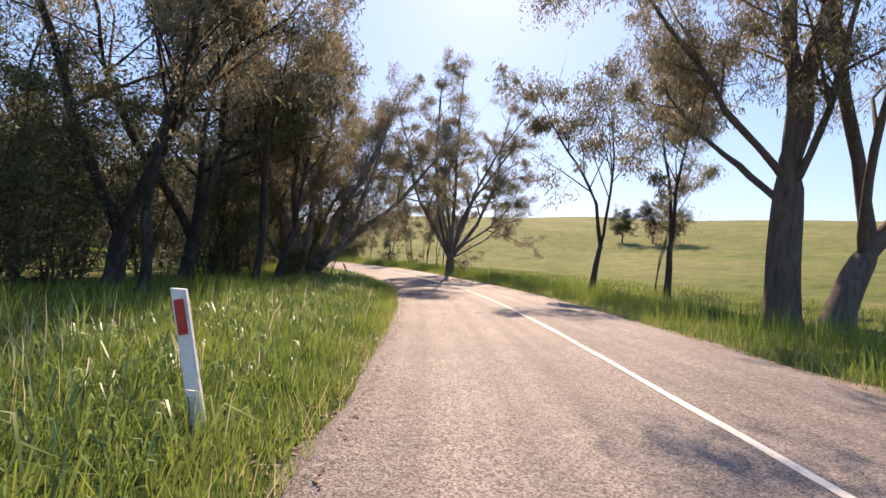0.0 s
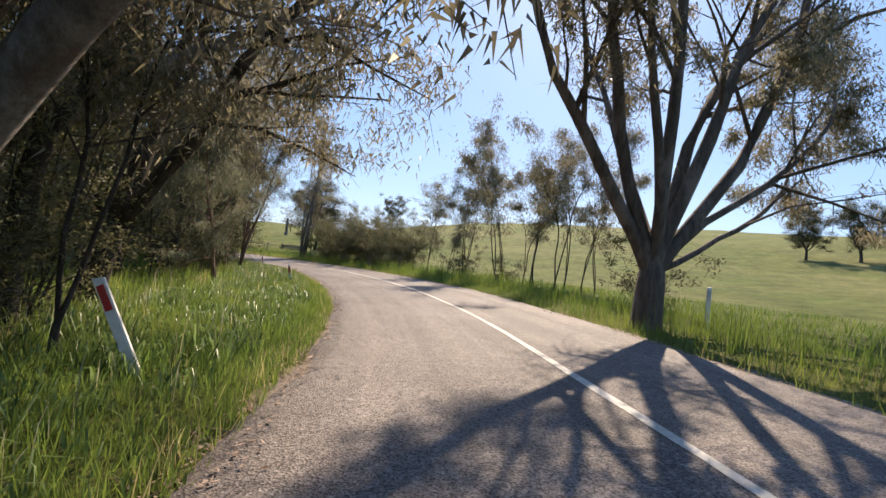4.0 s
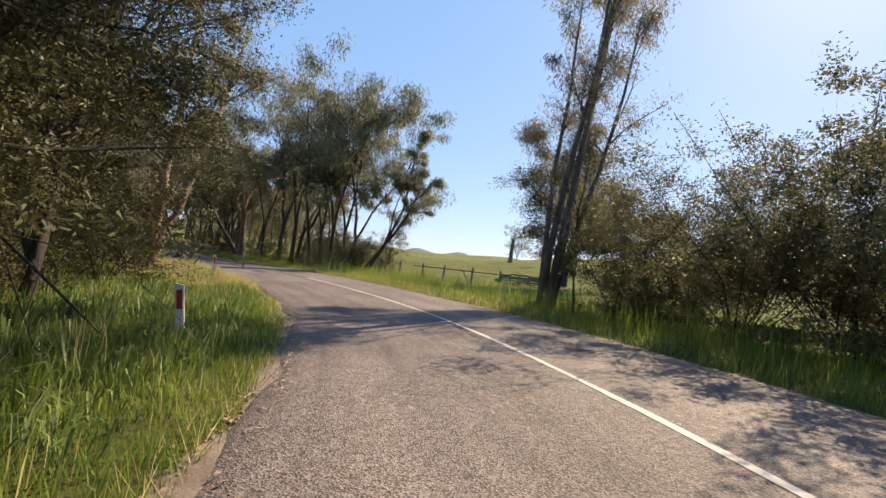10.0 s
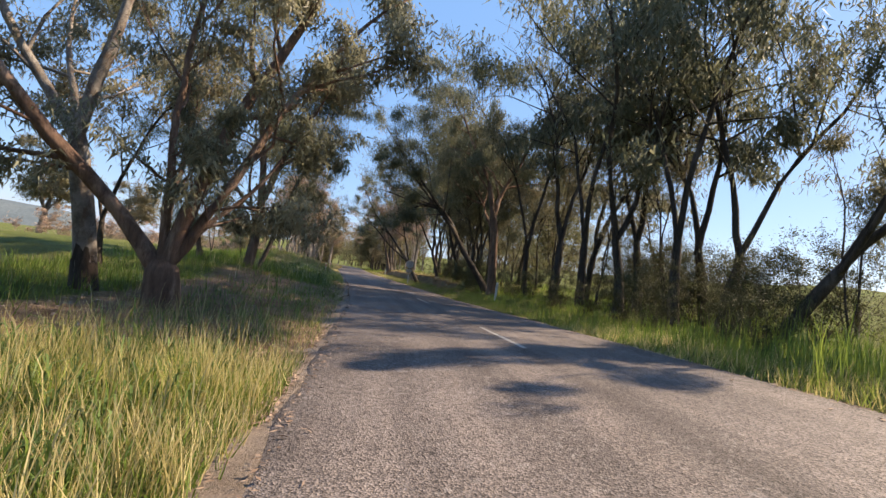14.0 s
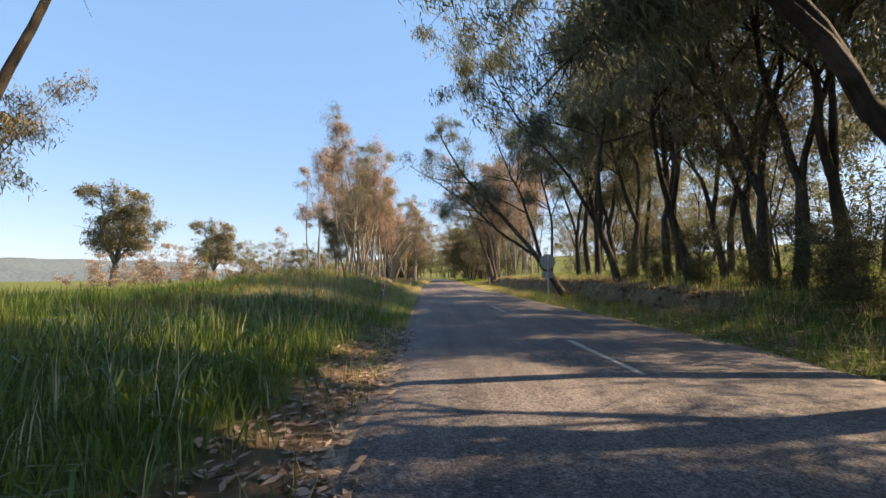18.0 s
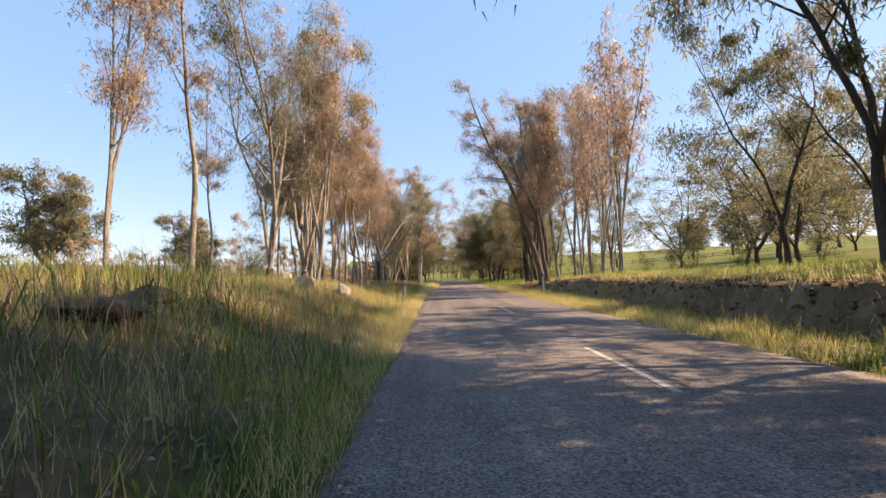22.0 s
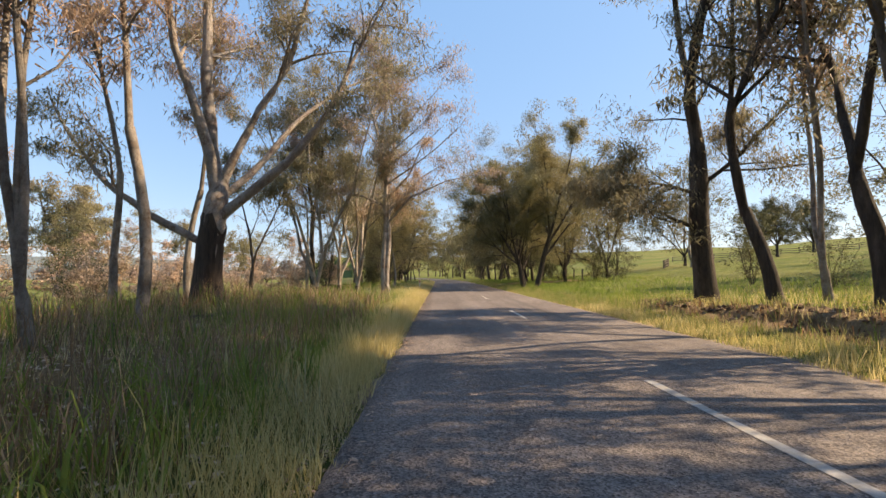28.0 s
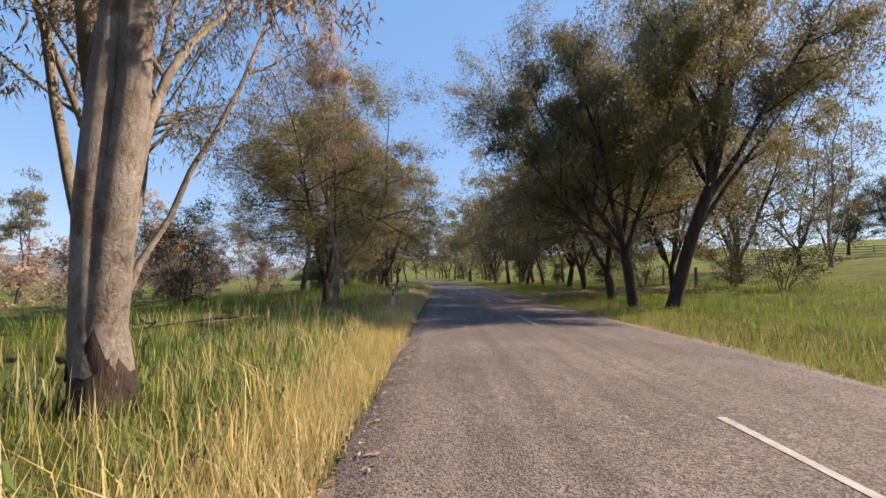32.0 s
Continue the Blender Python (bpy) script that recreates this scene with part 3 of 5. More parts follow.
def leaf_mesh(name, rng, twigs, count, spread, length, width, droop, low, share=0.5):
    """Slim pointed leaves in hanging sprays round the twigs."""
    rods = np.array([w[0] for w in twigs])
    rods = rods[rng.rand(len(rods)) < share]
    weight = rng.gamma(2.6, 1.0, len(rods))
    i = rng.choice(len(rods), count, p=weight / weight.sum())
    u = np.clip(rng.normal(2.7, 1.0, count), .3, 4.3)
    j = np.minimum(u.astype(int), 3)
    at = rods[i, j] + (rods[i, j + 1] - rods[i, j]) * (u - j)[:, None]
    ball = rng.normal(0, 1, (count, 3))
    ball *= (rng.rand(count, 1) ** 0.55) / np.linalg.norm(ball, axis=1)[:, None]
    girth = (spread * rng.uniform(.7, 1.9, len(rods)))[i][:, None]
    c = at + ball * girth * np.array([1, 1, .75])
    c[:, 2] = np.maximum(c[:, 2], low + rng.rand(count) * .3)
    way = rng.normal(0, 1, (count, 3))
    way[:, 2] = way[:, 2] * .6 - droop
    way /= np.linalg.norm(way, axis=1)[:, None]
    side = np.cross(way, rng.normal(0, 1, (count, 3)))
    side /= np.linalg.norm(side, axis=1)[:, None] + 1e-6
    ll = length * rng.uniform(.6, 1.3, (count, 1))
    ww = width * rng.uniform(.6, 1.3, (count, 1))
    out = ball / (np.linalg.norm(ball, axis=1)[:, None] + 1e-6)
    far_out = c - rods[:, 3].mean(0)
    out = out + far_out / (np.linalg.norm(far_out, axis=1)[:, None] + 1e-6) * .7
    face = np.cross(side, way)
    flip = (face * out).sum(1) < 0
    side[flip] *= -1
    face[flip] *= -1
    v = np.stack([c - side * ww * .5, c + side * ww * .5, c + way * ll], 1).reshape(-1, 3)
    me = mesh_of(name, v, None, np.arange(count * 3).reshape(-1, 3), smooth=True)
    soft = out / (np.linalg.norm(out, axis=1)[:, None] + 1e-6) + face * .7
    soft /= np.linalg.norm(soft, axis=1)[:, None] + 1e-6
    me.normals_split_custom_set_from_vertices(np.repeat(soft, 3, axis=0))
    return me


KINDS = {
    # kind: H stems lean fork r0 branches b_len b_angle twigs rise | leaves spread length width droop | bark, leaf
    "gum": (9, 2, 17, .20, .12, 12, .36, 46, 5, .03, 12000, .38, .155, .056, .9, "M_BARK_DARK", "M_LEAF_GUM"),
    "blue": (9, 2, 17, .20, .115, 12, .37, 46, 5, -.02, 12000, .36, .16, .052, 1.2, "M_BARK_DARK", "M_LEAF_BLUE"),
    "leaning": (12, 2, 14, .3, .19, 12, .36, 50, 5, .01, 22000, .46, .15, .046, 1.2, "M_BARK_DARK", "M_LEAF_BLUE"),
    "rib": (11, 3, 6, .03, .105, 11, .27, 48, 5, .02, 9000, .40, .14, .042, 1.3, "M_BARK_RED", "M_LEAF_BLUE"),
    "droop": (8, 2, 18, .06, .17, 13, .40, 62, 6, -.07, 20000, .40, .13, .036, 1.5, "M_BARK_RED", "M_LEAF_BLUE"),
    "big": (12, 3, 26, .12, .26, 13, .38, 54, 6, .01, 26000, .46, .15, .046, .9, "M_BARK_DARK", "M_LEAF_GUM"),
    "sap": (8, 2, 9, .05, .052, 13, .22, 36, 5, .05, 9500, .30, .115, .034, .9, "M_BARK_DARK", "M_LEAF_GUM"),
    "tall": (13, 5, 9, .04, .12, 14, .19, 34, 5, .1, 20000, .40, .13, .042, .9, "M_BARK", "M_LEAF_GUM"),
    "pole": (11, 1, 4, .4, .17, 16, .24, 48, 5, .03, 11000, .38, .15, .045, .9, "M_BARK_DARK", "M_LEAF_GUM"),
    "wattle": (5, 8, 40, 0, .06, 12, .36, 60, 5, -.02, 42000, .27, .075, .04, .1, "M_BARK_DARK", "M_LEAF_WATTLE"),
    "bush": (5, 7, 40, 0, .06, 9, .36, 60, 4, -.02, 8000, .36, .13, .075, .1, "M_BARK_DARK", "M_LEAF_DARK"),
    "thicket": (7, 6, 20, 0, .055, 9, .28, 50, 4, 0, 9000, .40, .13, .045, .5, "M_BARK_DARK", "M_LEAF_WATTLE"),
    "brush": (5, 7, 30, 0, .05, 10, .32, 54, 5, -.01, 13000, .36, .10, .042, .4, "M_BARK_DARK", "M_LEAF_DARK"),
    "she": (9, 3, 16, .06, .13, 15, .32, 66, 6, -.02, 36000, .36, .09, .032, .6, "M_BARK_DARK", "M_LEAF_DARK"),
    "olive": (8, 5, 32, .1, .13, 17, .38, 64, 7, -.05, 80000, .34, .09, .032, .6, "M_BARK_DARK", "M_LEAF_OLIVE"),
    "org": (11, 3, 5, .07, .085, 15, .17, 34, 5, .08, 8000, .34, .13, .038, .9, "M_BARK_PALE", "M_LEAF_BROWN"),
    "slim": (11, 1, 5, .3, .085, 18, .20, 38, 5, .05, 7500, .34, .13, .038, .9, "M_BARK_PALE", "M_LEAF_BROWN"),
    "fan": (12, 4, 12, .04, .16, 12, .26, 46, 5, .03, 15000, .40, .14, .042, .9, "M_BARK_PALE", "M_LEAF_GUM"),
    "scrub": (4, 5, 36, 0, .05, 9, .34, 50, 4, 0, 7000, .3, .15, .05, .6, "M_BARK", "M_LEAF_BROWN"),
    "dome": (9, 5, 30, .3, .3, 13, .28, 60, 6, -.02, 70000, .42, .17, .06, .5, "M_BARK", "M_LEAF_GUM"),
    "round": (6, 6, 34, .2, .16, 14, .30, 60, 6, -.02, 60000, .34, .095, .04, .3, "M_BARK_DARK", "M_LEAF_DARK"),
}
LABELS = {
    "dome": "old paddock gum with a broad domed crown",
    "gum": "gum tree with dark forked trunk and drooping grey-green leaves", "big": "large old gum tree with thick furrowed trunk",
    "sap": "slender young gum tree with thin sparse foliage",
    "tall": "tall narrow gum tree with several upright stems", "wattle": "dense dark green wattle thicket with fine leaves", "bush": "dense dark green wattle bush at the roadside",
    "she": "dense dark leafy roadside tree", "olive": "full olive-green tree with low spreading branches",
    "org": "tall roadside gum with pale stems and browned leaves", "slim": "single-stemmed gum with browned thin crown",
    "droop": "gum tree with reddish trunk and low hanging foliage", "pole": "straight single-trunked dark gum tree", "scrub": "low brown scrub thicket beyond the field", "round": "round-crowned dark paddock tree", "blue": "gum tree with dark trunk and blue-grey drooping leaves", "leaning": "large gum leaning out over the road", "fan": "tall many-stemmed gum with spreading pale limbs", "rib": "gum with ribbed pinkish-red trunks and grey leaves", "brush": "dark dense undergrowth below the roadside trees", "thicket": "tangled dark thicket of thin stems under the trees",
}
stock = {}


SHRUBS = ("bush", "scrub", "thicket", "wattle", "brush")
LOW = {"bush": .06, "wattle": .06, "brush": .05, "scrub": .06, "she": .12, "olive": .16, "round": .15, "sap": .26, "droop": .1, "thicket": .05, "org": .3, "slim": .22, "pole": .3}
SHARE = {"dome": .9, "round": .95, "olive": .95, "bush": .9, "wattle": 1.0, "she": 1.0, "brush": .95, "gum": .6, "blue": .46, "leaning": .5}


def skirt(rng, tree, p, r, high):
    """A sleeve of rough bark round the foot of a stem, torn off unevenly at its top."""
    z = np.linspace(p[0][2], high, 8)
    line = np.stack([np.interp(z, p[:, 2], p[:, k]) for k in range(3)], 1)
    v, q = tube(line, np.interp(z, p[:, 2], r) * np.linspace(1.08, 1.025, 8), 14)
    v = v + rng.normal(0, r[1] * .03, v.shape)
    a = np.arange(14) * 2 * math.pi / 14
    jag = (.2 * np.sin(a * 2 + rng.uniform(0, 6)) + .1 * np.sin(a * 5 + rng.uniform(0, 6)) - .12 + rng.uniform(-.05, .05, 14)) * min(1.5, max(1, high))
    v[-14:, 2] += jag
    v[-28:-14, 2] += jag * .4
    put("bark_skirt", mesh_of("bark_skirt", v, q, smooth=True), M_BARK_SKIRT, tree, "rough dark bark at the foot")


def finish(tree, rng, trunk, S, B, W, far, bark_m, leaf_m, leaves, spread, ll, lw, droop, low, share):
    """Links the parts of a tree from its lines."""
    for n, (p, r) in enumerate(trunk + S):
        v, q = tube(p, r, (10, 8, 5)[far])
        put("trunk" if n == 0 else "limb", mesh_of("limb", v, q, smooth=True), bark_m, tree)
    v, q = merge([tube(p[::2] if far == 0 else p[::3], r[::2] if far == 0 else r[::3], 3 if far else 4) for p, r in B] + [tube(p[::4] if far else p[::2], r[::4] if far else r[::2], 3) for p, r in W if far < 2])
    put("branchwork", mesh_of("branchwork", v, q, smooth=True), bark_m, tree)["kind"] = "stuff"
    put("crown", leaf_mesh("crown", rng, W, leaves, spread, ll, lw, droop, low, share), leaf_m, tree)["kind"] = "stuff"


def grow(kind, variant, far):
    H, stems, lean, fork, r0, nb, bl, ba, tw, rise, leaves, spread, ll, lw, droop, bk, lf = KINDS[kind]
    rng = np.random.RandomState(hash_of(kind) + variant * 37)
    if kind not in SHRUBS and kind not in ("she", "olive", "round"):
        ll, lw, droop = ll * 1.35, lw * .72, droop + .5
    if far == 1:
        tw, leaves, ll, lw = max(3, tw - 1), int(leaves * .56), ll * 1.08, lw * 1.3
    elif far == 2:
        tw, leaves, ll, lw = 3, int(leaves * (.16 if kind == "olive" else .22)), ll * 1.6, lw * 1.95
    trunk, S = lines_of_tree(rng, H, stems, lean, fork, r0, .05 if kind in ("org", "slim", "rib", "tall", "pole") else .1)
    B, W = clothe(rng, H, S, nb, bl, ba, tw, rise, LOW.get(kind, .26), .3 if kind in ("olive", "dome", "round", "she", "wattle", "blue") else .65)
    tree = new("bush" if kind in SHRUBS else "gum_tree")
    if kind in ("fan", "rib") and far < 2:
        for p, r in trunk + S:
            if p[0][2] < 0:
                skirt(rng, tree, p, r, .9)
    finish(tree, rng, trunk, S, B, W, far, MATS[bk], MATS[lf], leaves, spread * 1.15, ll, lw, droop, 0.2 if kind in SHRUBS else 1.2, SHARE.get(kind, .8))
    tagged(tree, LABELS[kind], "bush" if kind in SHRUBS else "tree", group=kind + " growth along the road")
    return tree


def veteran(s, d, label, trunk, stems, bark_m, leaf_m, leaves, seed, branches=9, b_len=3.2, angle=48, spread=.42, leaf=(.17, .03), droop=1.4, low=.3, share=.8, foot=0.0, wander=.085):
    """One old tree of its own shape. trunk: height, radius, lean and its heading (0 along the road, 90 to its left), or None;
    stems: start height, lean, heading, length, radius, upward curl."""
    rng = np.random.RandomState(seed)
    x, y = (float(v) for v in spot(s, d))
    tree = new("gum_tree")
    tree.matrix_basis = Matrix.Translation((x, y, float(lie(x, y)[0]))) @ Matrix.Rotation(radians(heading(s) + 90), 4, "Z")

    def way_of(lean, toward):
        return np.array([math.cos(radians(toward)) * math.sin(radians(lean)), math.sin(radians(toward)) * math.sin(radians(lean)), math.cos(radians(lean))])

    bole, S = [], []
    if trunk:
        h, r, lean, toward = trunk
        line = limb(rng, (0, 0, -.3), way_of(lean, toward), h + .3, 7, .035, 0)
        bole.append((line, r * np.array([1.4, 1.14, 1.03, 1.0, .97, .93, .85, .5])))
    for z, lean, toward, length, r, curl in stems:
        if bole:
            f = min(1.0, (z + .3) / (bole[0][0][-1][2] + .3)) * 7
            i = min(int(f), 6)
            st = bole[0][0][i] + (bole[0][0][i + 1] - bole[0][0][i]) * (f - i) - way_of(lean, toward) * r * .8
        else:
            st = np.array([0, 0, -.3]) + way_of(90, toward) * r * 1.25
        line = limb(rng, st, way_of(lean, toward), length, 13, wander, curl)
        rs = r * np.linspace(1, .06, 14) ** .85 * (1 + rng.normal(0, .05, 14))
        if not bole:
            rs[0] *= 1.45
            rs[1] *= 1.12
        S.append((line, rs))
    B, W = clothe(rng, 1.0, S, branches, b_len, angle, 6, .0, low)
    if foot:
        for p, r in (bole or S):
            skirt(rng, tree, p, r, foot)
    finish(tree, rng, bole, S, B, W, 0, bark_m, leaf_m, leaves, spread, leaf[0], leaf[1], droop, 1.6, share)
    return tagged(tree, label, "tree", group="old trees of the roadside")


def hash_of(text):
    return sum(ord(c) * (k + 3) for k, c in enumerate(text))


MATS = {"M_BARK_RED": M_BARK_RED, "M_BARK_WHITE": M_BARK_WHITE, "M_BARK": M_BARK, "M_BARK_DARK": M_BARK_DARK, "M_BARK_PALE": M_BARK_PALE, "M_LEAF_GUM": M_LEAF_GUM, "M_LEAF_WATTLE": M_LEAF_WATTLE, "M_LEAF_BLUE": M_LEAF_BLUE,
        "M_LEAF_BROWN": M_LEAF_BROWN, "M_LEAF_DARK": M_LEAF_DARK, "M_LEAF_OLIVE": M_LEAF_OLIVE}
VARIANTS = {"brush": 3, "wattle": 3, "fan": 2, "blue": 4, "rib": 2, "thicket": 3, "droop": 2, "gum": 4, "sap": 3, "org": 4, "she": 3, "bush": 3, "big": 2, "slim": 2, "olive": 2}
planted = {}
pick = random.Random(5)


def plant(kind, s, d, height, tilt=0.0, toward=0.0, turn=None):
    """Stands a tree at a station and offset; tilt degrees towards a heading (0 along the road, 90 to its left)."""
    x, y = (float(v) for v in spot(s, d))
    z = float(lie(x, y)[0])
    n = planted.get(kind, 0)
    planted[kind] = n + 1
    far = 2 if abs(d) > 15 or s > 205 or (kind == "org" and d < -9.9) else 1 if d > 7.2 or d < -8.9 else 0
    if kind == "round" and far == 2 and d > -80:
        far = 1 if d < -25 else 0
    key = (kind, n % VARIANTS.get(kind, 1), far)
    k = height / KINDS[kind][0]
    a = radians(heading(s) + 90 + toward)
    lean = Matrix.Rotation(radians(tilt), 4, Vector((-math.sin(a), math.cos(a), 0)))
    spin = pick.uniform(0, 360) if turn is None else turn
    kz = k * pick.uniform(.95, 1.05)
    m = Matrix.Translation((x, y, z)) @ lean @ Matrix.Rotation(radians(spin), 4, "Z") @ Matrix.Diagonal((k, k, kz, 1))
    if key not in stock:
        stock[key] = grow(*key)
        stock[key].matrix_basis = m
        return stock[key]
    loc, rot, sca = m.decompose()
    ob = copy_thing(stock[key], Matrix())
    ob.matrix_basis = m
    return ob


# ---- the roadside trees: kind, station, offset, height, lean and its heading ----

veteran(10.9, -8.7, "huge old gum, thick grey-brown trunk forking into upright stems", (3.9, .36, 1, 90),
        ((3.2, 7, 90, 10, .25, .02), (3.4, 6, -90, 11, .25, .02), (2.8, 42, 0, 6, .1, .03), (3.4, 40, 90, 8, .1, .05), (3.2, 38, 180, 7, .1, .04)), M_BARK_BROWN, M_LEAF_GUM, 46000, 41, b_len=4)
veteran(10.4, -9.35, "old gum with a short leaning trunk and two crooked stems", (2.4, .3, 27, -90),
        ((2.0, 12, 90, 10, .18, .02), (2.2, 38, -90, 10, .2, .05), (1.7, 20, 120, 9, .12, .03)), M_BARK_BROWN, M_LEAF_GUM, 34000, 42, b_len=4)
for tree in (
    ("gum", 16.7, -9.6, 10.0, 0, 0),
    ("gum", 21.5, -9.4, 11.0, 0, 0),
    ("sap", 21.6, -13.1, 9.0, 0, 0),
):
    plant(*tree)

for tree in (
    ("gum", 13.6, 7.6, 11.5, 4, -90),
    ("big", 14.8, 9.0, 12.5, 6, -90),
    ("big", 19.4, 8.6, 13.0, 8, -90),
    ("gum", 20.3, 6.2, 11.5, 8, -90),
    ("gum", 22.6, 5.6, 12.0, 6, -90),
    ("sap", 23.8, 9.2, 8.0, 0, 0),
):
    plant(*tree)

veteran(33.6, -6.0, "tall spreading gum with upswept grey limbs and thin hanging leaves", (1.5, .31, 0, 0),
        ((1.1, 27, 90, 13, .16, .012), (1.3, 15, 70, 14, .16, .01), (1.3, 6, 120, 14.5, .15, .01), (1.2, 9, -60, 14.5, .16, .01), (1.3, 20, -90, 14, .17, .012), (1.1, 36, -90, 15.5, .17, .015), (1.3, 22, 180, 12, .12, .012), (1.3, 25, 0, 12, .12, .012), (1.2, 62, -90, 9, .08, .06), (1.2, 47, -80, 12, .1, .04)),
        M_BARK, M_LEAF_GUM, 76000, 44, branches=13, b_len=4.2, angle=46, leaf=(.17, .036), spread=.34, low=.26, share=.5)
for tree in (
    ("sap", 43.1, -11.6, 7.2, 0, 0),
    ("sap", 43.3, -11.0, 8.4, 0, 0),
    ("sap", 44.9, -10.8, 10.5, 0, 0),
    ("sap", 46.0, -12.2, 8.4, 0, 0),
    ("sap", 46.9, -10.9, 9.2, 0, 0),
    ("sap", 47.1, -10.3, 7.2, 0, 0),
    ("sap", 48.6, -12.0, 9.5, 0, 0),
    ("sap", 49.5, -10.6, 9.7, 0, 0),
    ("sap", 51.2, -11.4, 10.2, 0, 0),
    ("sap", 54.6, -11.0, 10.8, 0, 0),
    ("sap", 55.8, -12.0, 9.7, 0, 0),
    ("bush", 52.5, -9.6, 2.4, 0, 0),
    ("bush", 48.0, -9.8, 1.8, 0, 0),
    ("bush", 37.6, -9.2, 2.2, 0, 0),
):
    plant(*tree)

veteran(28.2, 4.7, "massive many-limbed gum reaching out over the road", None,
        ((0, 5, 40, 14, .25, .015), (0, 20, -90, 14, .24, .015), (0, 31, -80, 13, .2, .004), (0, 44, -115, 13, .19, .012), (0, 22, 90, 13, .2, .02), (0, 36, 120, 11, .16, .04), (0, 30, 180, 12, .2, .03), (0, 28, 0, 12, .18, .03), (0, 12, 150, 13, .19, .02)),
        M_BARK_PALE, M_LEAF_GUM, 90000, 43, branches=13, b_len=4, leaf=(.17, .036), low=.22, share=.6)
for tree in (
    ("gum", 25.5, 8.0, 10.8, 0, 0),
    ("sap", 29.5, 3.0, 7.0, 0, 0),
    ("gum", 30.8, 4.4, 12.0, 13, -90),
    ("gum", 32.6, 7.2, 11.0, 0, 0),
    ("big", 33.6, 4.8, 11.0, 9, -90),
    ("thicket", 28.8, 5.6, 6.0, 0, 0),
    ("thicket", 26.4, 4.9, 2.6, 0, 0),
    ("thicket", 29.4, 3.7, 3.4, 0, 0),
    ("brush", 24.4, 5.2, 1.6, 0, 0),
    ("brush", 27.2, 3.9, 1.5, 0, 0),
    ("thicket", 31.6, 4.6, 5.0, 0, 0),
    ("gum", 28.3, 8.0, 10.8, 0, 0),
    ("droop", 42.6, 4.4, 5.4, 4, 120),
    ("gum", 41.3, 8.1, 9.6, 0, 0),
    ("gum", 41.5, 7.0, 9.6, 0, 0),
    ("sap", 43.1, 6.5, 7.0, 0, 0),
    ("gum", 45.6, 6.4, 9.6, 0, 0),
    ("sap", 49.8, 5.0, 9.0, 0, 0),
):
    plant(*tree)

veteran(71.5, -7.3, "tall narrow gum with several upright grey stems", None,
        ((0, 2, 90, 14.5, .12, .01), (0, 8, -70, 15, .17, .012), (0, 4, 10, 14, .1, .01), (0, 13, -100, 13, .1, .02), (0, 5, 170, 14, .1, .012)), M_BARK, M_LEAF_GUM, 21000, 54, b_len=2.4, branches=12, angle=36, low=.42, leaf=(.16, .034), wander=.03)
for tree in (
    ("sap", 52.8, -8.6, 5.7, 0, 0),
    ("sap", 53.1, -7.4, 7.4, 0, 0),
    ("wattle", 60.3, -9.4, 3.8, 0, 0),
    ("wattle", 61.8, -9.1, 4.2, 0, 0),
    ("wattle", 64.6, -9.0, 4.4, 0, 0),
    ("wattle", 67.3, -9.0, 4.3, 0, 0),
    ("wattle", 69.4, -8.8, 4.0, 0, 0),
    ("wattle", 70.6, -9.6, 4.0, 0, 0),
    ("sap", 70.9, -7.9, 9.0, 0, 0),
    ("wattle", 66.0, -10.2, 4.6, 0, 0),
):
    plant(*tree)

for tree in (
    ("gum", 52.5, 6.5, 10.8, 0, 0),
    ("rib", 53.4, 3.9, 12.5, 4, -90),
    ("rib", 54.6, 4.6, 12.0, 0, 0),
    ("she", 58.2, 4.9, 9.9, 0, 0),
    ("she", 60.9, 4.2, 9.0, 0, 0),
    ("she", 62.4, 4.5, 8.8, 0, 0),
    ("she", 68.0, 4.5, 8.0, 0, 0),
    ("she", 60.5, 5.2, 8.8, 0, 0),
    ("she", 65.0, 5.0, 9.4, 0, 0),
    ("she", 68.5, 6.5, 9.9, 0, 0),
    ("she", 72.0, 5.5, 9.4, 0, 0),
    ("wattle", 63.0, 5.6, 2.8, 0, 0),
    ("wattle", 67.0, 5.6, 2.6, 0, 0),
    ("she", 57.0, 6.6, 11.0, 0, 0),
):
    plant(*tree)

for tree in (
    ("sap", 91.4, -13.4, 9.5, 10, -90),
    ("blue", 93.8, -11.5, 14.0, 5, -90),
    ("blue", 94.8, -10.6, 14.5, 0, 0),
    ("blue", 95.6, -12.6, 14.0, 0, 0),
    ("sap", 96.4, -11.4, 11.0, 0, 0),
    ("blue", 97.2, -10.0, 15.0, 0, 0),
    ("blue", 98.6, -11.8, 15.0, 0, 0),
    ("blue", 99.6, -9.6, 15.0, 0, 0),
    ("sap", 100.4, -10.8, 11.0, 0, 0),
    ("blue", 101.6, -9.2, 14.5, 0, 0),
    ("blue", 102.8, -11.5, 14.0, 0, 0),
):
    plant(*tree)

veteran(77.9, 4.2, "gum with two thick peeling red-brown trunks", None,
        ((0, 6, -60, 12, .19, -.012), (0, 17, -90, 12, .18, .004), (0, 30, 150, 8, .07, .03)), M_BARK_RED, M_LEAF_BLUE, 34000, 55, b_len=4, branches=12, low=.3, share=.7)
for tree in (
    ("she", 80.4, 9.0, 9.9, 0, 0),
    ("sap", 82.0, 3.6, 4.0, 0, 0),
    ("blue", 97.9, 7.0, 10.4, 0, 0),
    ("gum", 87.6, 10.2, 9.5, 0, 0),
    ("she", 80.0, 8.0, 9.9, 0, 0),
):
    plant(*tree)

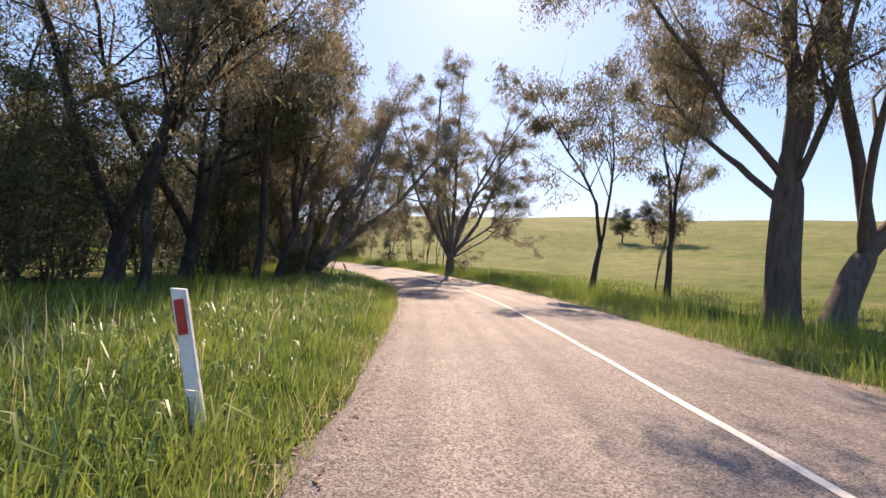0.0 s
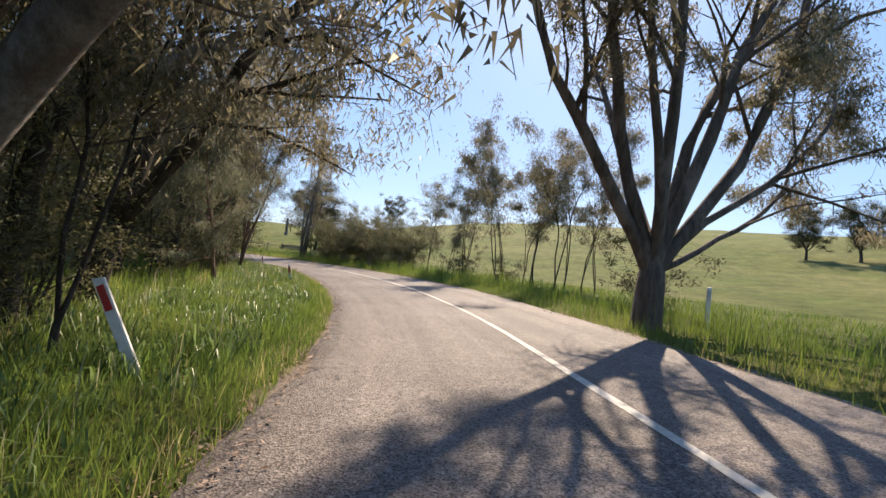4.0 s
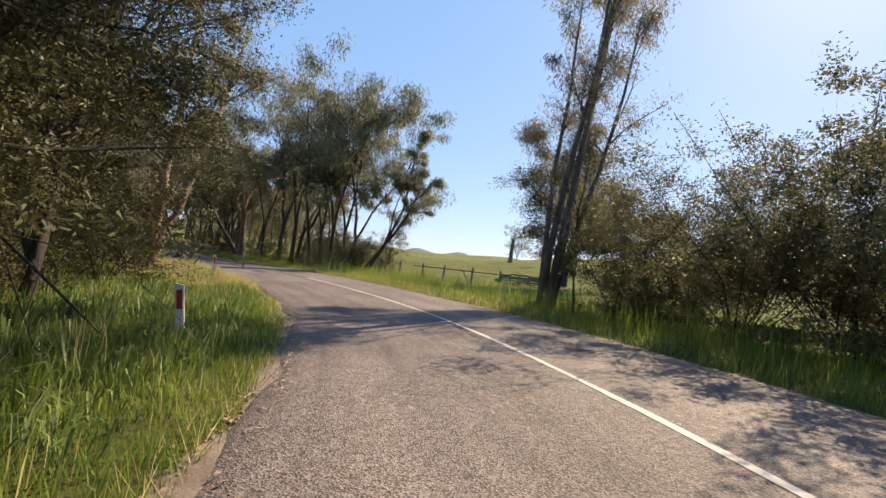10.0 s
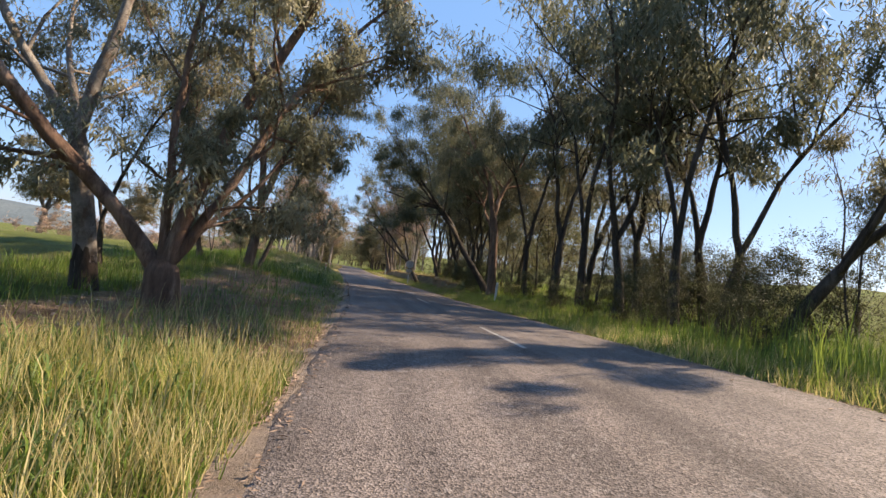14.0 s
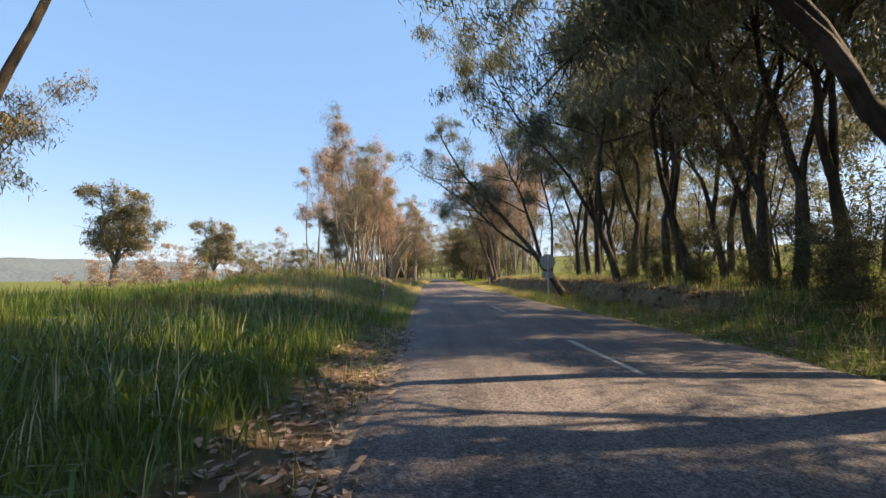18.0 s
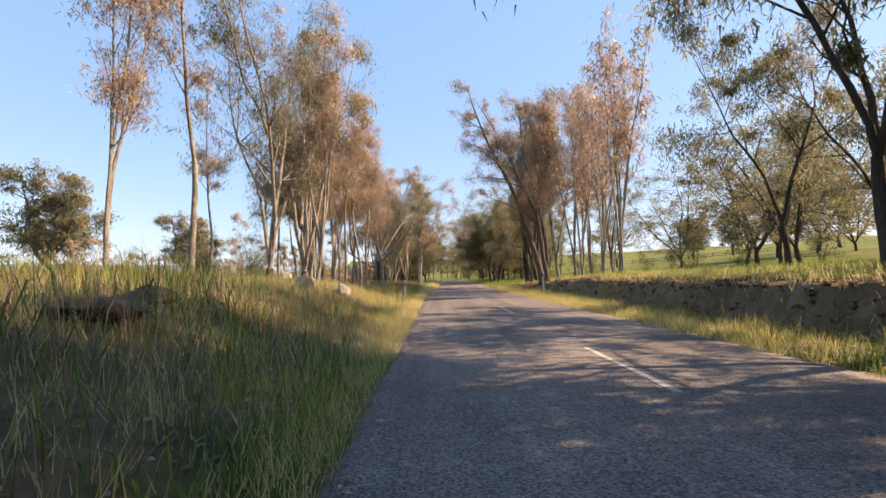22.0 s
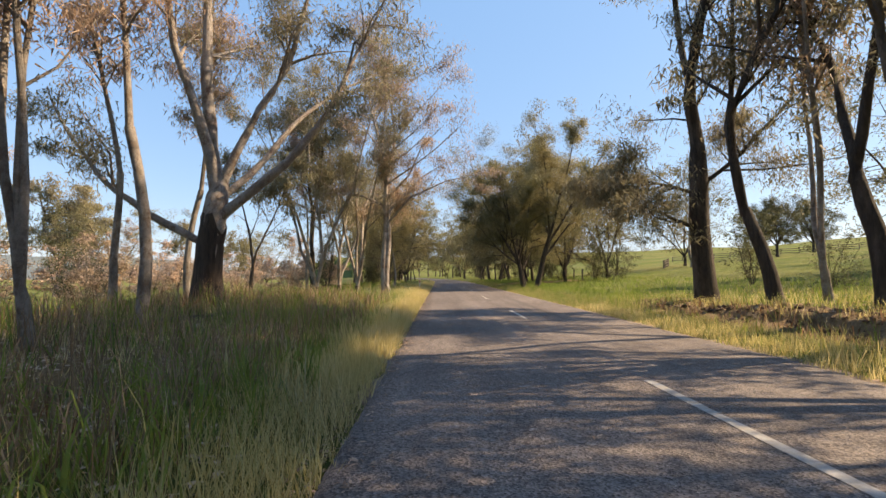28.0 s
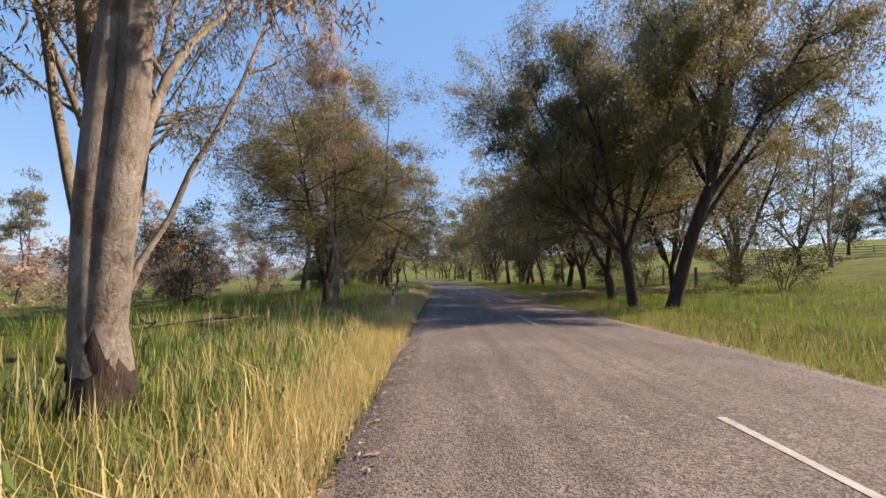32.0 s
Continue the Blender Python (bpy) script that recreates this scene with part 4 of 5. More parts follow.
veteran(89.9, 3.9, "low-forked gum with peeling red-brown stems and hanging leaves", (.9, .34, 0, 0),
        ((.5, 36, 95, 10.5, .17, .03), (.6, 10, -90, 11, .17, .012), (.7, 28, -60, 9.5, .12, .01), (.7, 12, 40, 8, .1, .01), (.7, 50, -95, 6, .06, .06)), M_BARK_RED, M_LEAF_PALE, 36000, 56, b_len=2.8, branches=11, low=.14, leaf=(.19, .042), spread=.32, share=.5)
veteran(91.3, 6.0, "gum with a pale upright trunk and a rough brown foot", (3.6, .21, 3, 90),
        ((3.0, 30, 90, 8, .12, .02), (3.2, 8, -90, 9, .14, .01), (3.0, 32, 30, 7, .09, .02)), M_BARK_PALE, M_LEAF_PALE, 20000, 57, b_len=3, branches=10, low=.2, leaf=(.19, .04), spread=.34, share=.6, foot=.9)
veteran(92.6, -12.2, "gum leaning out of the grove with a heavy low crown", (3.0, .2, 24, -165),
        ((2.6, 38, -175, 8, .13, .03), (2.4, 22, -150, 9, .13, .02), (2.0, 56, 170, 6.5, .09, .04)), M_BARK_DARK, M_LEAF_BLUE, 24000, 58, b_len=3.4, branches=11, low=.3, leaf=(.18, .044), spread=.34, share=.5)
veteran(186.9, -7.3, "tall olive-green gum with a dark leaning trunk and fanned limbs", (4.2, .19, 15, -90),
        ((3.8, 6, 90, 9, .12, .01), (4.0, 16, -90, 9, .11, .01), (3.2, 32, -90, 8.5, .1, .02), (2.2, 42, -80, 7.5, .09, .02), (3.6, 26, 20, 7.5, .08, .02), (3.6, 26, 170, 7.5, .08, .02)), M_BARK_DARK, M_LEAF_OLIVE, 60000, 59, b_len=2.8, branches=12, angle=40, low=.22, leaf=(.15, .038), spread=.5, share=.95, wander=.05)
veteran(187.8, -6.6, "olive-green gum leaning towards the road with a full low crown", (2.6, .17, 16, 95),
        ((2.2, 14, 80, 7.5, .1, .01), (2.2, 36, 95, 7, .1, .02), (1.8, 54, 85, 6, .08, .03), (2.2, 10, -40, 7.5, .1, .01), (2.0, 34, 0, 7, .08, .02), (1.8, 34, 180, 6.5, .08, .02)), M_BARK_DARK, M_LEAF_OLIVE, 60000, 60, b_len=2.8, branches=12, angle=44, low=.16, leaf=(.15, .038), spread=.5, share=.95, wander=.05)
veteran(105.7, -7.4, "upright gum with a thick flaking red-brown trunk", (5.0, .24, 2, 90),
        ((4.4, 14, 90, 8, .15, .02), (4.2, 16, -80, 8, .15, .02), (3.4, 40, 40, 6, .09, .04)), M_BARK_RED, M_LEAF_BLUE, 34000, 50, b_len=4, branches=11, low=.15)
for tree in (
    ("sap", 103.6, -10.0, 10.0, 0, 0),
    ("blue", 104.0, -8.7, 12.5, 0, 0),
    ("leaning", 106.6, -7.4, 11.2, 27, 90),
    ("sap", 108.2, -12.2, 9.0, 0, 0),
    ("blue", 111.1, -9.0, 11.8, 0, 0),
    ("blue", 113.3, -12.1, 11.8, 0, 0),
    ("blue", 114.5, -9.4, 11.8, 0, 0),
    ("blue", 111.8, -8.4, 11.8, 0, 0),
    ("blue", 112.6, -8.2, 11.5, 9, 90),
    ("blue", 115.8, -8.2, 11.5, 10, 90),
    ("blue", 119.2, -7.3, 11.5, 12, 90),
    ("sap", 116.9, -12.1, 8.0, 0, 0),
    ("blue", 117.6, -8.5, 11.8, 0, 0),
    ("blue", 119.7, -10.1, 11.8, 0, 0),
    ("blue", 120.4, -8.5, 11.8, 0, 0),
    ("sap", 122.9, -10.1, 8.0, 0, 0),
    ("blue", 124.9, -8.6, 12.4, 0, 0),
):
    plant(*tree)

veteran(102.0, 5.0, "gum with a reddish-brown trunk forking above head height", (3.0, .2, 6, -80),
        ((2.7, 24, -80, 8, .14, .02), (2.8, 3, 90, 9, .15, .01), (2.3, 40, 100, 6, .08, .05)), M_BARK_RED, M_LEAF_BLUE, 30000, 48, b_len=3.6, branches=11, low=.2)
veteran(102.6, 4.7, "slender dark gum leaning towards the road", (2.2, .1, 14, -85),
        ((2.0, 22, -85, 7, .075, .02), (1.8, 6, -70, 7, .06, .01), (1.2, 32, -95, 4, .04, .02)), M_BARK_BROWN, M_LEAF_BLUE, 14000, 49, b_len=3, branches=9, low=.3)
for tree in (
    ("droop", 102.9, 7.1, 7.8, 20, 90),
    ("sap", 105.7, 6.0, 4.0, 0, 0),
    ("blue", 107.1, 6.0, 10.4, 0, 0),
    ("sap", 109.4, 8.3, 7.0, 0, 0),
):
    plant(*tree)

veteran(123.7, -6.7, "crooked slim gum leaning far out over the road", (2.6, .17, 36, 80),
        ((2.2, 34, 90, 8.5, .12, .025), (1.9, 52, 75, 8, .085, .01), (1.5, 14, 40, 8, .09, .01), (0.9, 10, -60, 8, .08, .01)), M_BARK_DARK, M_LEAF_BLUE, 22000, 51, b_len=3.2, branches=10, low=.3, share=.5, spread=.36)
for tree in (
    ("sap", 125.5, -10.5, 9.0, 0, 0),
    ("blue", 126.2, -10.1, 12.4, 0, 0),
    ("blue", 127.5, -9.0, 12.0, 8, 90),
    ("blue", 129.0, -13.0, 12.4, 0, 0),
    ("blue", 130.8, -9.6, 12.4, 0, 0),
    ("blue", 132.8, -11.6, 12.4, 0, 0),
    ("gum", 134.2, -13.1, 8.1, 0, 0),
    ("gum", 144.2, -17.1, 7.0, 0, 0),
    ("org", 146.4, -10.0, 12.5, 0, 0),
    ("org", 147.0, -10.1, 15.0, 0, 0),
    ("org", 148.3, -9.6, 12.5, 0, 0),
):
    plant(*tree)

plant("sap", 120.6, 3.5, 3.7)
plant("sap", 121.2, 3.9, 3.0)
for tree in (
    ("org", 131.0, 6.9, 9.0, 0, 0),
    ("slim", 133.2, 6.3, 10.1, 0, 0),
    ("fan", 138.6, 6.2, 12.0, 0, 0),
    ("fan", 141.0, 5.6, 12.5, 0, 0),
    ("org", 139.9, 4.8, 11.2, 0, 0),
    ("slim", 141.8, 5.7, 11.2, 0, 0),
    ("org", 142.5, 5.7, 11.2, 0, 0),
    ("slim", 144.6, 4.6, 10.1, 0, 0),
    ("org", 146.4, 6.7, 11.2, 0, 0),
    ("gum", 146.4, 7.0, 8.0, 0, 0),
    ("slim", 149.3, 4.6, 11.2, 0, 0),
):
    plant(*tree)

veteran(165.9, -8.3, "single tall dark gum with ragged hanging foliage beside the paddock", (5.2, .29, 4, 90),
        ((4.8, 4, 90, 10, .2, .01), (4.4, 9, -80, 9, .15, .015), (2.2, 68, 95, 3.0, .06, .03), (3.3, 70, 60, 3, .06, .03), (3.6, 60, -90, 5, .08, .04)), M_BARK_DARK, M_LEAF_GUM, 34000, 47, branches=13, b_len=2.6, angle=58, low=.12)
veteran(153.2, -7.5, "tall gum with three straight dark stems on the bank", None,
        ((0, 4, 95, 15, .2, .01), (0, 8, 0, 14, .15, .012), (0, 10, 185, 14, .15, .012)), M_BARK_BROWN, M_LEAF_BROWN, 30000, 53, b_len=3.4, branches=15, angle=38, low=.3)
for tree in (
    ("org", 150.2, -10.2, 13.8, 0, 0),
    ("org", 151.8, -9.5, 12.5, 0, 0),
    ("org", 154.5, -11.0, 15.0, 0, 0),
    ("org", 155.0, -10.0, 15.0, 0, 0),
    ("org", 155.7, -7.9, 16.2, 0, 0),
    ("org", 155.8, -13.0, 13.8, 0, 0),
    ("org", 158.1, -11.1, 15.0, 0, 0),
    ("tall", 158.2, -7.2, 14.3, 0, 0),
    ("gum", 163.4, -8.6, 13.0, 0, 0),
    ("gum", 160.2, -8.4, 13.0, 0, 0),
):
    plant(*tree)

veteran(163.1, 5.7, "old gum with a thick dark trunk and bare white spreading limbs", (3.2, .31, 5, -90),
        ((2.9, 26, 95, 8, .15, .025), (2.8, 3, 30, 9, .2, .015), (2.0, 48, -85, 8, .14, .045), (2.6, 46, -60, 8, .1, .05), (1.4, 66, 100, 6, .11, .07), (2.8, 18, -90, 8, .12, .02)), M_BARK_WHITE, M_LEAF_GUM, 20000, 46, branches=9, b_len=3, low=.4, foot=2.2)
for tree in (
    ("org", 150.4, 6.5, 11.2, 0, 0),
    ("slim", 150.6, 6.6, 11.2, 0, 0),
    ("org", 150.6, 7.1, 11.2, 0, 0),
    ("slim", 150.9, 5.3, 10.1, 0, 0),
    ("org", 151.3, 8.0, 11.2, 0, 0),
    ("slim", 152.5, 4.6, 11.2, 0, 0),
    ("org", 153.0, 8.1, 11.2, 0, 0),
    ("slim", 153.4, 5.6, 10.1, 0, 0),
    ("org", 154.0, 3.9, 10.1, 0, 0),
    ("slim", 156.4, 7.5, 10.1, 0, 0),
    ("org", 156.9, 4.6, 10.1, 0, 0),
    ("slim", 158.8, 4.6, 11.2, 0, 0),
    ("gum", 171.7, 8.1, 7.0, 0, 0),
):
    plant(*tree)

for tree in (
    ("olive", 192.0, -7.4, 12.0, 0, 0),
    ("olive", 196.0, -12.0, 11.0, 0, 0),
):
    plant(*tree)

veteran(176.0, 2.5, "twin-trunked gum with smooth pale pinkish-grey bark", None,
        ((0, 6, 90, 13, .165, .004), (0, 2.5, 70, 13, .175, .004)), M_BARK_WHITE, M_LEAF_BROWN, 30000, 45, branches=14, b_len=5.4, angle=50, low=.24, share=.7, foot=.55)
for tree in (
    ("fan", 175.4, 6.2, 13.5, 0, 0),
    ("slim", 177.2, 7.1, 10.1, 0, 0),
    ("fan", 178.5, 4.6, 13.5, 0, 0),
    ("sap", 177.6, 6.1, 8.0, 0, 0),
    ("gum", 178.1, 7.1, 12.0, 0, 0),
    ("fan", 181.6, 6.4, 13.0, 0, 0),
    ("slim", 187.3, 3.4, 10.1, 0, 0),
    ("olive", 188.4, 3.9, 8.2, 0, 0),
    ("olive", 197.9, 5.5, 9.4, 0, 0),
):
    plant(*tree)

for tree in (
    ("gum", 212.6, -9.0, 9.0, 0, 0),
    ("gum", 218.1, -8.0, 9.0, 0, 0),
):
    plant(*tree)

for tree in (
    ("olive", 209.5, 4.0, 10.9, 0, 0),
    ("gum", 216.4, 4.0, 8.0, 0, 0),
):
    plant(*tree)

for tree in (
    ("gum", 232.4, -7.6, 9.0, 0, 0),
):
    plant(*tree)

for tree in (
    ("gum", 235.0, 3.8, 8.0, 0, 0),
):
    plant(*tree)

for tree in (
    ("gum", 253.3, -7.3, 9.0, 0, 0),
):
    plant(*tree)

for tree in (
    ("gum", 278.4, -7.0, 9.0, 0, 0),
):
    plant(*tree)


# the dense wood behind the verge, and the far trees of the paddocks
wood = random.Random(12)
for k in range(22):
    plant(("gum", "she", "gum", "thicket")[k % 4], 2 + k * 2.9 + wood.uniform(-1, 1), wood.uniform(12.5, 26), wood.uniform(8, 12))
for k in range(36):
    plant("thicket", 4 + k * 2.1 + wood.uniform(-.8, .8), (5.4 if 45 < 4 + k * 2.1 < 66 else 6.8 if 22 < 4 + k * 2.1 < 64 else 9.5) + wood.uniform(0, 3.2), wood.uniform(5, 8))
for k in range(15):
    plant("brush", 92 + k * .8 + wood.uniform(-.5, .5), -11.5 - 3 * wood.random(), wood.uniform(2, 3.6))
for tree in (
    ("round", 80.6, -20.0, 8.8), ("round", 57.7, -74, 7.2), ("round", 55.5, -76, 8.2), ("round", 54, -78, 7.0), ("bush", 84, -60, 2.5), ("olive", 108, -52, 5.5), ("olive", 104, -66, 6), ("round", 98, -80, 8), ("olive", 93, -90, 9),
    ("dome", 193, 63, 19), ("dome", 226, 59, 17), ("dome", 172, 84, 17), ("olive", 185, -50, 18), ("olive", 172, -44, 9), ("round", 178, -40, 8), ("olive", 196, -62, 15),
    ("tall", 204, -20, 11), ("fan", 209, -31, 16), ("olive", 216, -34, 13), ("round", 226, -55, 9), ("round", 240, -64, 9), ("round", 236, -72, 10),
):
    plant(*tree)
for tree in (
    ("org", 158.5, -9.5, 14), ("org", 162.5, -9.2, 14), ("gum", 97.5, 8.6, 8),
):
    plant(*tree)
for k in range(26):
    plant("scrub", 166 + k * 5.2, wood.uniform(42, 60), wood.uniform(4, 7.5))
for k in range(12):
    plant(("slim", "olive", "gum")[k % 3], 176 + k * 6, wood.uniform(16, 44), wood.uniform(6, 10))
for k in range(38):
    plant(("gum", "olive", "pole")[k % 3], 206 + k * 3.6, (-7.5 - 7 * wood.random()) if k % 2 else 5 + 7 * wood.random(), wood.uniform(12, 17))
for k in range(6):
    plant("thicket", 92.5 + k * 2.4, -13.5 - 4 * wood.random(), wood.uniform(3, 4.5))
for k in range(8):
    plant(("blue", "sap", "thicket")[k % 3], 103 + k * 3.0, -12.5 - 5 * wood.random(), wood.uniform(7, 9))
for k in range(13):
    plant("brush", 88 + k * 1.9, -7.0 - 1.8 * wood.random(), wood.uniform(.9, 1.8))
for k in range(12):
    plant("slim", 143.5 + k * 1.9 + wood.uniform(-.6, .6), wood.uniform(6.5, 11.5), wood.uniform(9.5, 12))
for k in range(5):
    plant("wattle", 61.8 + k * 2.2, -10.4 - wood.random(), wood.uniform(3.6, 4.4))
for k in range(34):
    plant("brush", 188 + k * 3.6 + wood.uniform(-1, 1), (-9.5 - 6 * wood.random()) if k % 3 else 6.5 + 5 * wood.random(), wood.uniform(2.6, 4.8))
for k in range(16):
    plant("thicket", 140 + k * 2.6 + wood.uniform(-1, 1), (-14 - 7 * wood.random()) if k % 2 else 12.5 + 6 * wood.random(), wood.uniform(2.6, 4.6))
for k in range(9):
    plant(("olive", "gum", "olive")[k % 3], 198 + k * 5.5, -9 - 9 * wood.random(), wood.uniform(10, 14))
for k in range(9):
    plant("brush", 46.5 + k * 1.3, 5.2 + 1.8 * wood.random(), wood.uniform(1.3, 2.4))
for k in range(12):
    plant("brush", 58.5 + k * 1.6, 4.0 + 1.8 * wood.random(), wood.uniform(2.8, 4.4))
for tree in (("olive", 145, -26, 9), ("olive", 152, -24, 11), ("olive", 160, -26, 12), ("olive", 168, -30, 12), ("olive", 175, -27, 11), ("olive", 138, -30, 9)):
    plant(*tree)
for k in range(16):
    plant("scrub", 170 + k * 2.9 + wood.uniform(-1, 1), wood.uniform(12, 24), wood.uniform(2.2, 4.2))
for tree in (("blue", 116.4, -9.8, 10.0), ("blue", 118.8, -11.5, 10.5), ("sap", 110.2, -9.6, 9.0), ("sap", 113.4, -8.6, 9.0), ("sap", 115.6, -11.0, 9.0)):
    plant(*tree)
for k in range(11):
    plant("brush", 108.6 + k * 1.15, -7.5 - 1.4 * wood.random(), wood.uniform(.9, 2.1))
for tree in (("blue", 136.2, -11.4, 8.0),):
    plant(*tree)


# ---- smaller things of the roadside ----
def cuboid(bm, size, at=(0, 0, 0), turn=None, bevel=0.0):
    geo = bmesh.ops.create_cube(bm, size=1.0)["verts"]
    bmesh.ops.scale(bm, vec=size, verts=geo)
    if turn is not None:
        bmesh.ops.rotate(bm, cent=(0, 0, 0), matrix=turn, verts=geo)
    bmesh.ops.translate(bm, vec=at, verts=geo)
    if bevel:
        edges = list({e for v in geo for e in v.link_edges})
        bmesh.ops.bevel(bm, geom=edges, offset=bevel, segments=2, affect="EDGES")


def rod(bm, a, b, r0, r1=None, sides=10):
    a, b = Vector(a), Vector(b)
    m = Matrix.Translation((a + b) / 2) @ (b - a).to_track_quat("Z", "Y").to_matrix().to_4x4()
    bmesh.ops.create_cone(bm, cap_ends=True, segments=sides, radius1=r0, radius2=r0 if r1 is None else r1, depth=(b - a).length, matrix=m)


M_WHITE = paint("post_white", (0.74, 0.72, 0.68), 0.6, 0.5)
M_RED = paint("red_reflector", (0.50, 0.03, 0.025), 0.35, 0.15)
M_GREY_REFLECTOR = paint("grey_reflector", (0.45, 0.45, 0.46), 0.3, 0.15)
M_STEEL = paint("galvanised_steel", (0.38, 0.39, 0.40), 0.45, 0.3)
M_TIMBER = bark("weathered_timber", (0.10, 0.085, 0.07), (0.27, 0.23, 0.19), (0.20, 0.17, 0.14))
M_STONE = soil("granite", (0.38, 0.31, 0.25), (0.62, 0.55, 0.47), 3.0)
M_CLOD = soil("bank_earth", (0.085, 0.058, 0.044), (0.24, 0.17, 0.125), 3.0)


def guide_post():
    post = new("guide_post")
    bm = bmesh.new()
    cuboid(bm, (0.1, 0.045, 1.25), (0, 0, 0.325), bevel=0.008)
    bmesh.ops.bisect_plane(bm, geom=bm.verts[:] + bm.edges[:] + bm.faces[:], plane_co=(0, 0, 0.93), plane_no=(0.25, 0, 1), clear_outer=True)
    bmesh.ops.holes_fill(bm, edges=bm.edges[:])
    body = part("post", bm, M_WHITE, post)
    bm = bmesh.new()
    cuboid(bm, (0.066, 0.008, 0.24), (0, -0.0262, 0.74), bevel=0.003)
    part("reflector", bm, M_RED, body, "red reflector strip")
    bm = bmesh.new()
    cuboid(bm, (0.066, 0.008, 0.24), (0, 0.0262, 0.74), bevel=0.003)
    part("back_reflector", bm, M_GREY_REFLECTOR, body, "grey reflector strip")
    return tagged(post, "white roadside guide post with red reflector", "guide post", "guide posts")


first_post = None
for s, d, lean, side, sunk in ((3.2, 1.5, 13, 1, 0), (28.9, 1.9, 27, 1, 0), (45.4, 1.75, 13, 1, .2), (59.9, 1.65, 9, 1, .17), (65.7, 1.85, 9, 1, .17), (79.2, 1.62, 4, 1, .05), (120.9, 1.95, 0, 1, .2), (145.7, 1.65, -1, 1, 0),
                               (187.0, 1.45, 0, 1, .1), (33.3, -7.2, 0, 0, 0), (102.5, -6.6, 2, 0, 0), (148.4, -6.2, -2, 0, 0)):
    x, y = (float(v) for v in spot(s, d))
    z = float(lie(x, y)[0]) - sunk
    m = Matrix.Translation((x, y, z)) @ Matrix.Rotation(radians(heading(s) + (0 if side else 180)), 4, "Z") @ Matrix.Rotation(radians(-lean), 4, "Y")
    if first_post is None:
        first_post = guide_post()
        first_post.matrix_basis = m
    else:
        copy_thing(first_post, m)


def road_sign():
    sign = new("road_sign")
    bm = bmesh.new()
    rod(bm, (0, 0, -0.3), (0, 0, 2.15), 0.03)
    part("pole", bm, M_STEEL, sign)
    bm = bmesh.new()
    bmesh.ops.create_cone(bm, cap_ends=True, segments=8, radius1=0.37, radius2=0.37, depth=0.012, matrix=Matrix.Translation((0, 0.045, 1.78)) @ Matrix.Rotation(radians(90), 4, "X") @ Matrix.Rotation(radians(22.5), 4, "Z"))
    part("sign_plate", bm, M_STEEL, sign, "bare grey back of an eight-sided sign")
    bm = bmesh.new()
    cuboid(bm, (0.5, 0.012, 0.3), (0, 0.045, 1.2), bevel=0.004)
    part("lower_plate", bm, M_STEEL, sign, "small grey plate below the sign")
    for z in (1.62, 1.94, 1.2):
        bm = bmesh.new()
        cuboid(bm, (0.1, 0.05, 0.03), (0, 0.02, z), bevel=0.004)
        part("bracket", bm, M_STEEL, sign)
    return tagged(sign, "steel road sign seen from its bare grey back", "road sign")


x, y = (float(v) for v in spot(122.1, -5.3))
road_sign().matrix_basis = Matrix.Translation((x, y, float(lie(x, y)[0]))) @ Matrix.Rotation(radians(heading(121.9)), 4, "Z")


def wood_post(s, d, high=1.1, r=0.09, name="fence_post", label="weathered grey timber fence post"):
    bm = bmesh.new()
    rod(bm, (0, 0, -0.2), (0.02, 0.01, high), r, r * 0.85, 9)
    for v in bm.verts:
        v.co.x += 0.015 * math.sin(v.co.z * 9 + v.co.y * 40)
    ob = part(name, bm, M_TIMBER)
    x, y = (float(v) for v in spot(s, d))
    ob.location = (x, y, float(lie(x, y)[0]))
    return tagged(ob, label, "fence post", "fence posts")


def between(a, b, r, name, label, category, high=(0, 0), material=None):
    """A rail or pole from one station, offset to another, at heights over the ground."""
    p = []
    for (s, d), h in zip((a, b), high):
        x, y = (float(v) for v in spot(s, d))
        p.append(Vector((x, y, float(lie(x, y)[0]) + h)))
    bm = bmesh.new()
    rod(bm, (0, 0, 0), p[1] - p[0], r, r * 0.8, 8)
    ob = part(name, bm, material or M_TIMBER)
    ob.location = p[0]
    return tagged(ob, label, category)


for s, d in ((9.1, -8.6), (56.0, -6.7), (60.5, -6.6), (84.0, -15.5), (86.5, -15.2), (89.5, -15.6), (93.5, -16.5), (98, -17.5), (198, -14.2), (203, -14.8), (210, -15.5), (218, -16)):
    wood_post(s, d)
between((86.5, -15.2), (91.0, -15.8), .045, "fence_rail", "grey timber fence rail", "fence rail", (.85, .9))
between((86.5, -15.2), (82.0, -15.6), .045, "fence_rail", "grey timber fence rail", "fence rail", (.85, .75))
between((84.9, -15.4), (83.6, -15.0), .05, "brace_pole", "pale leaning brace pole by the paddock gate", "pole", (.95, 0))


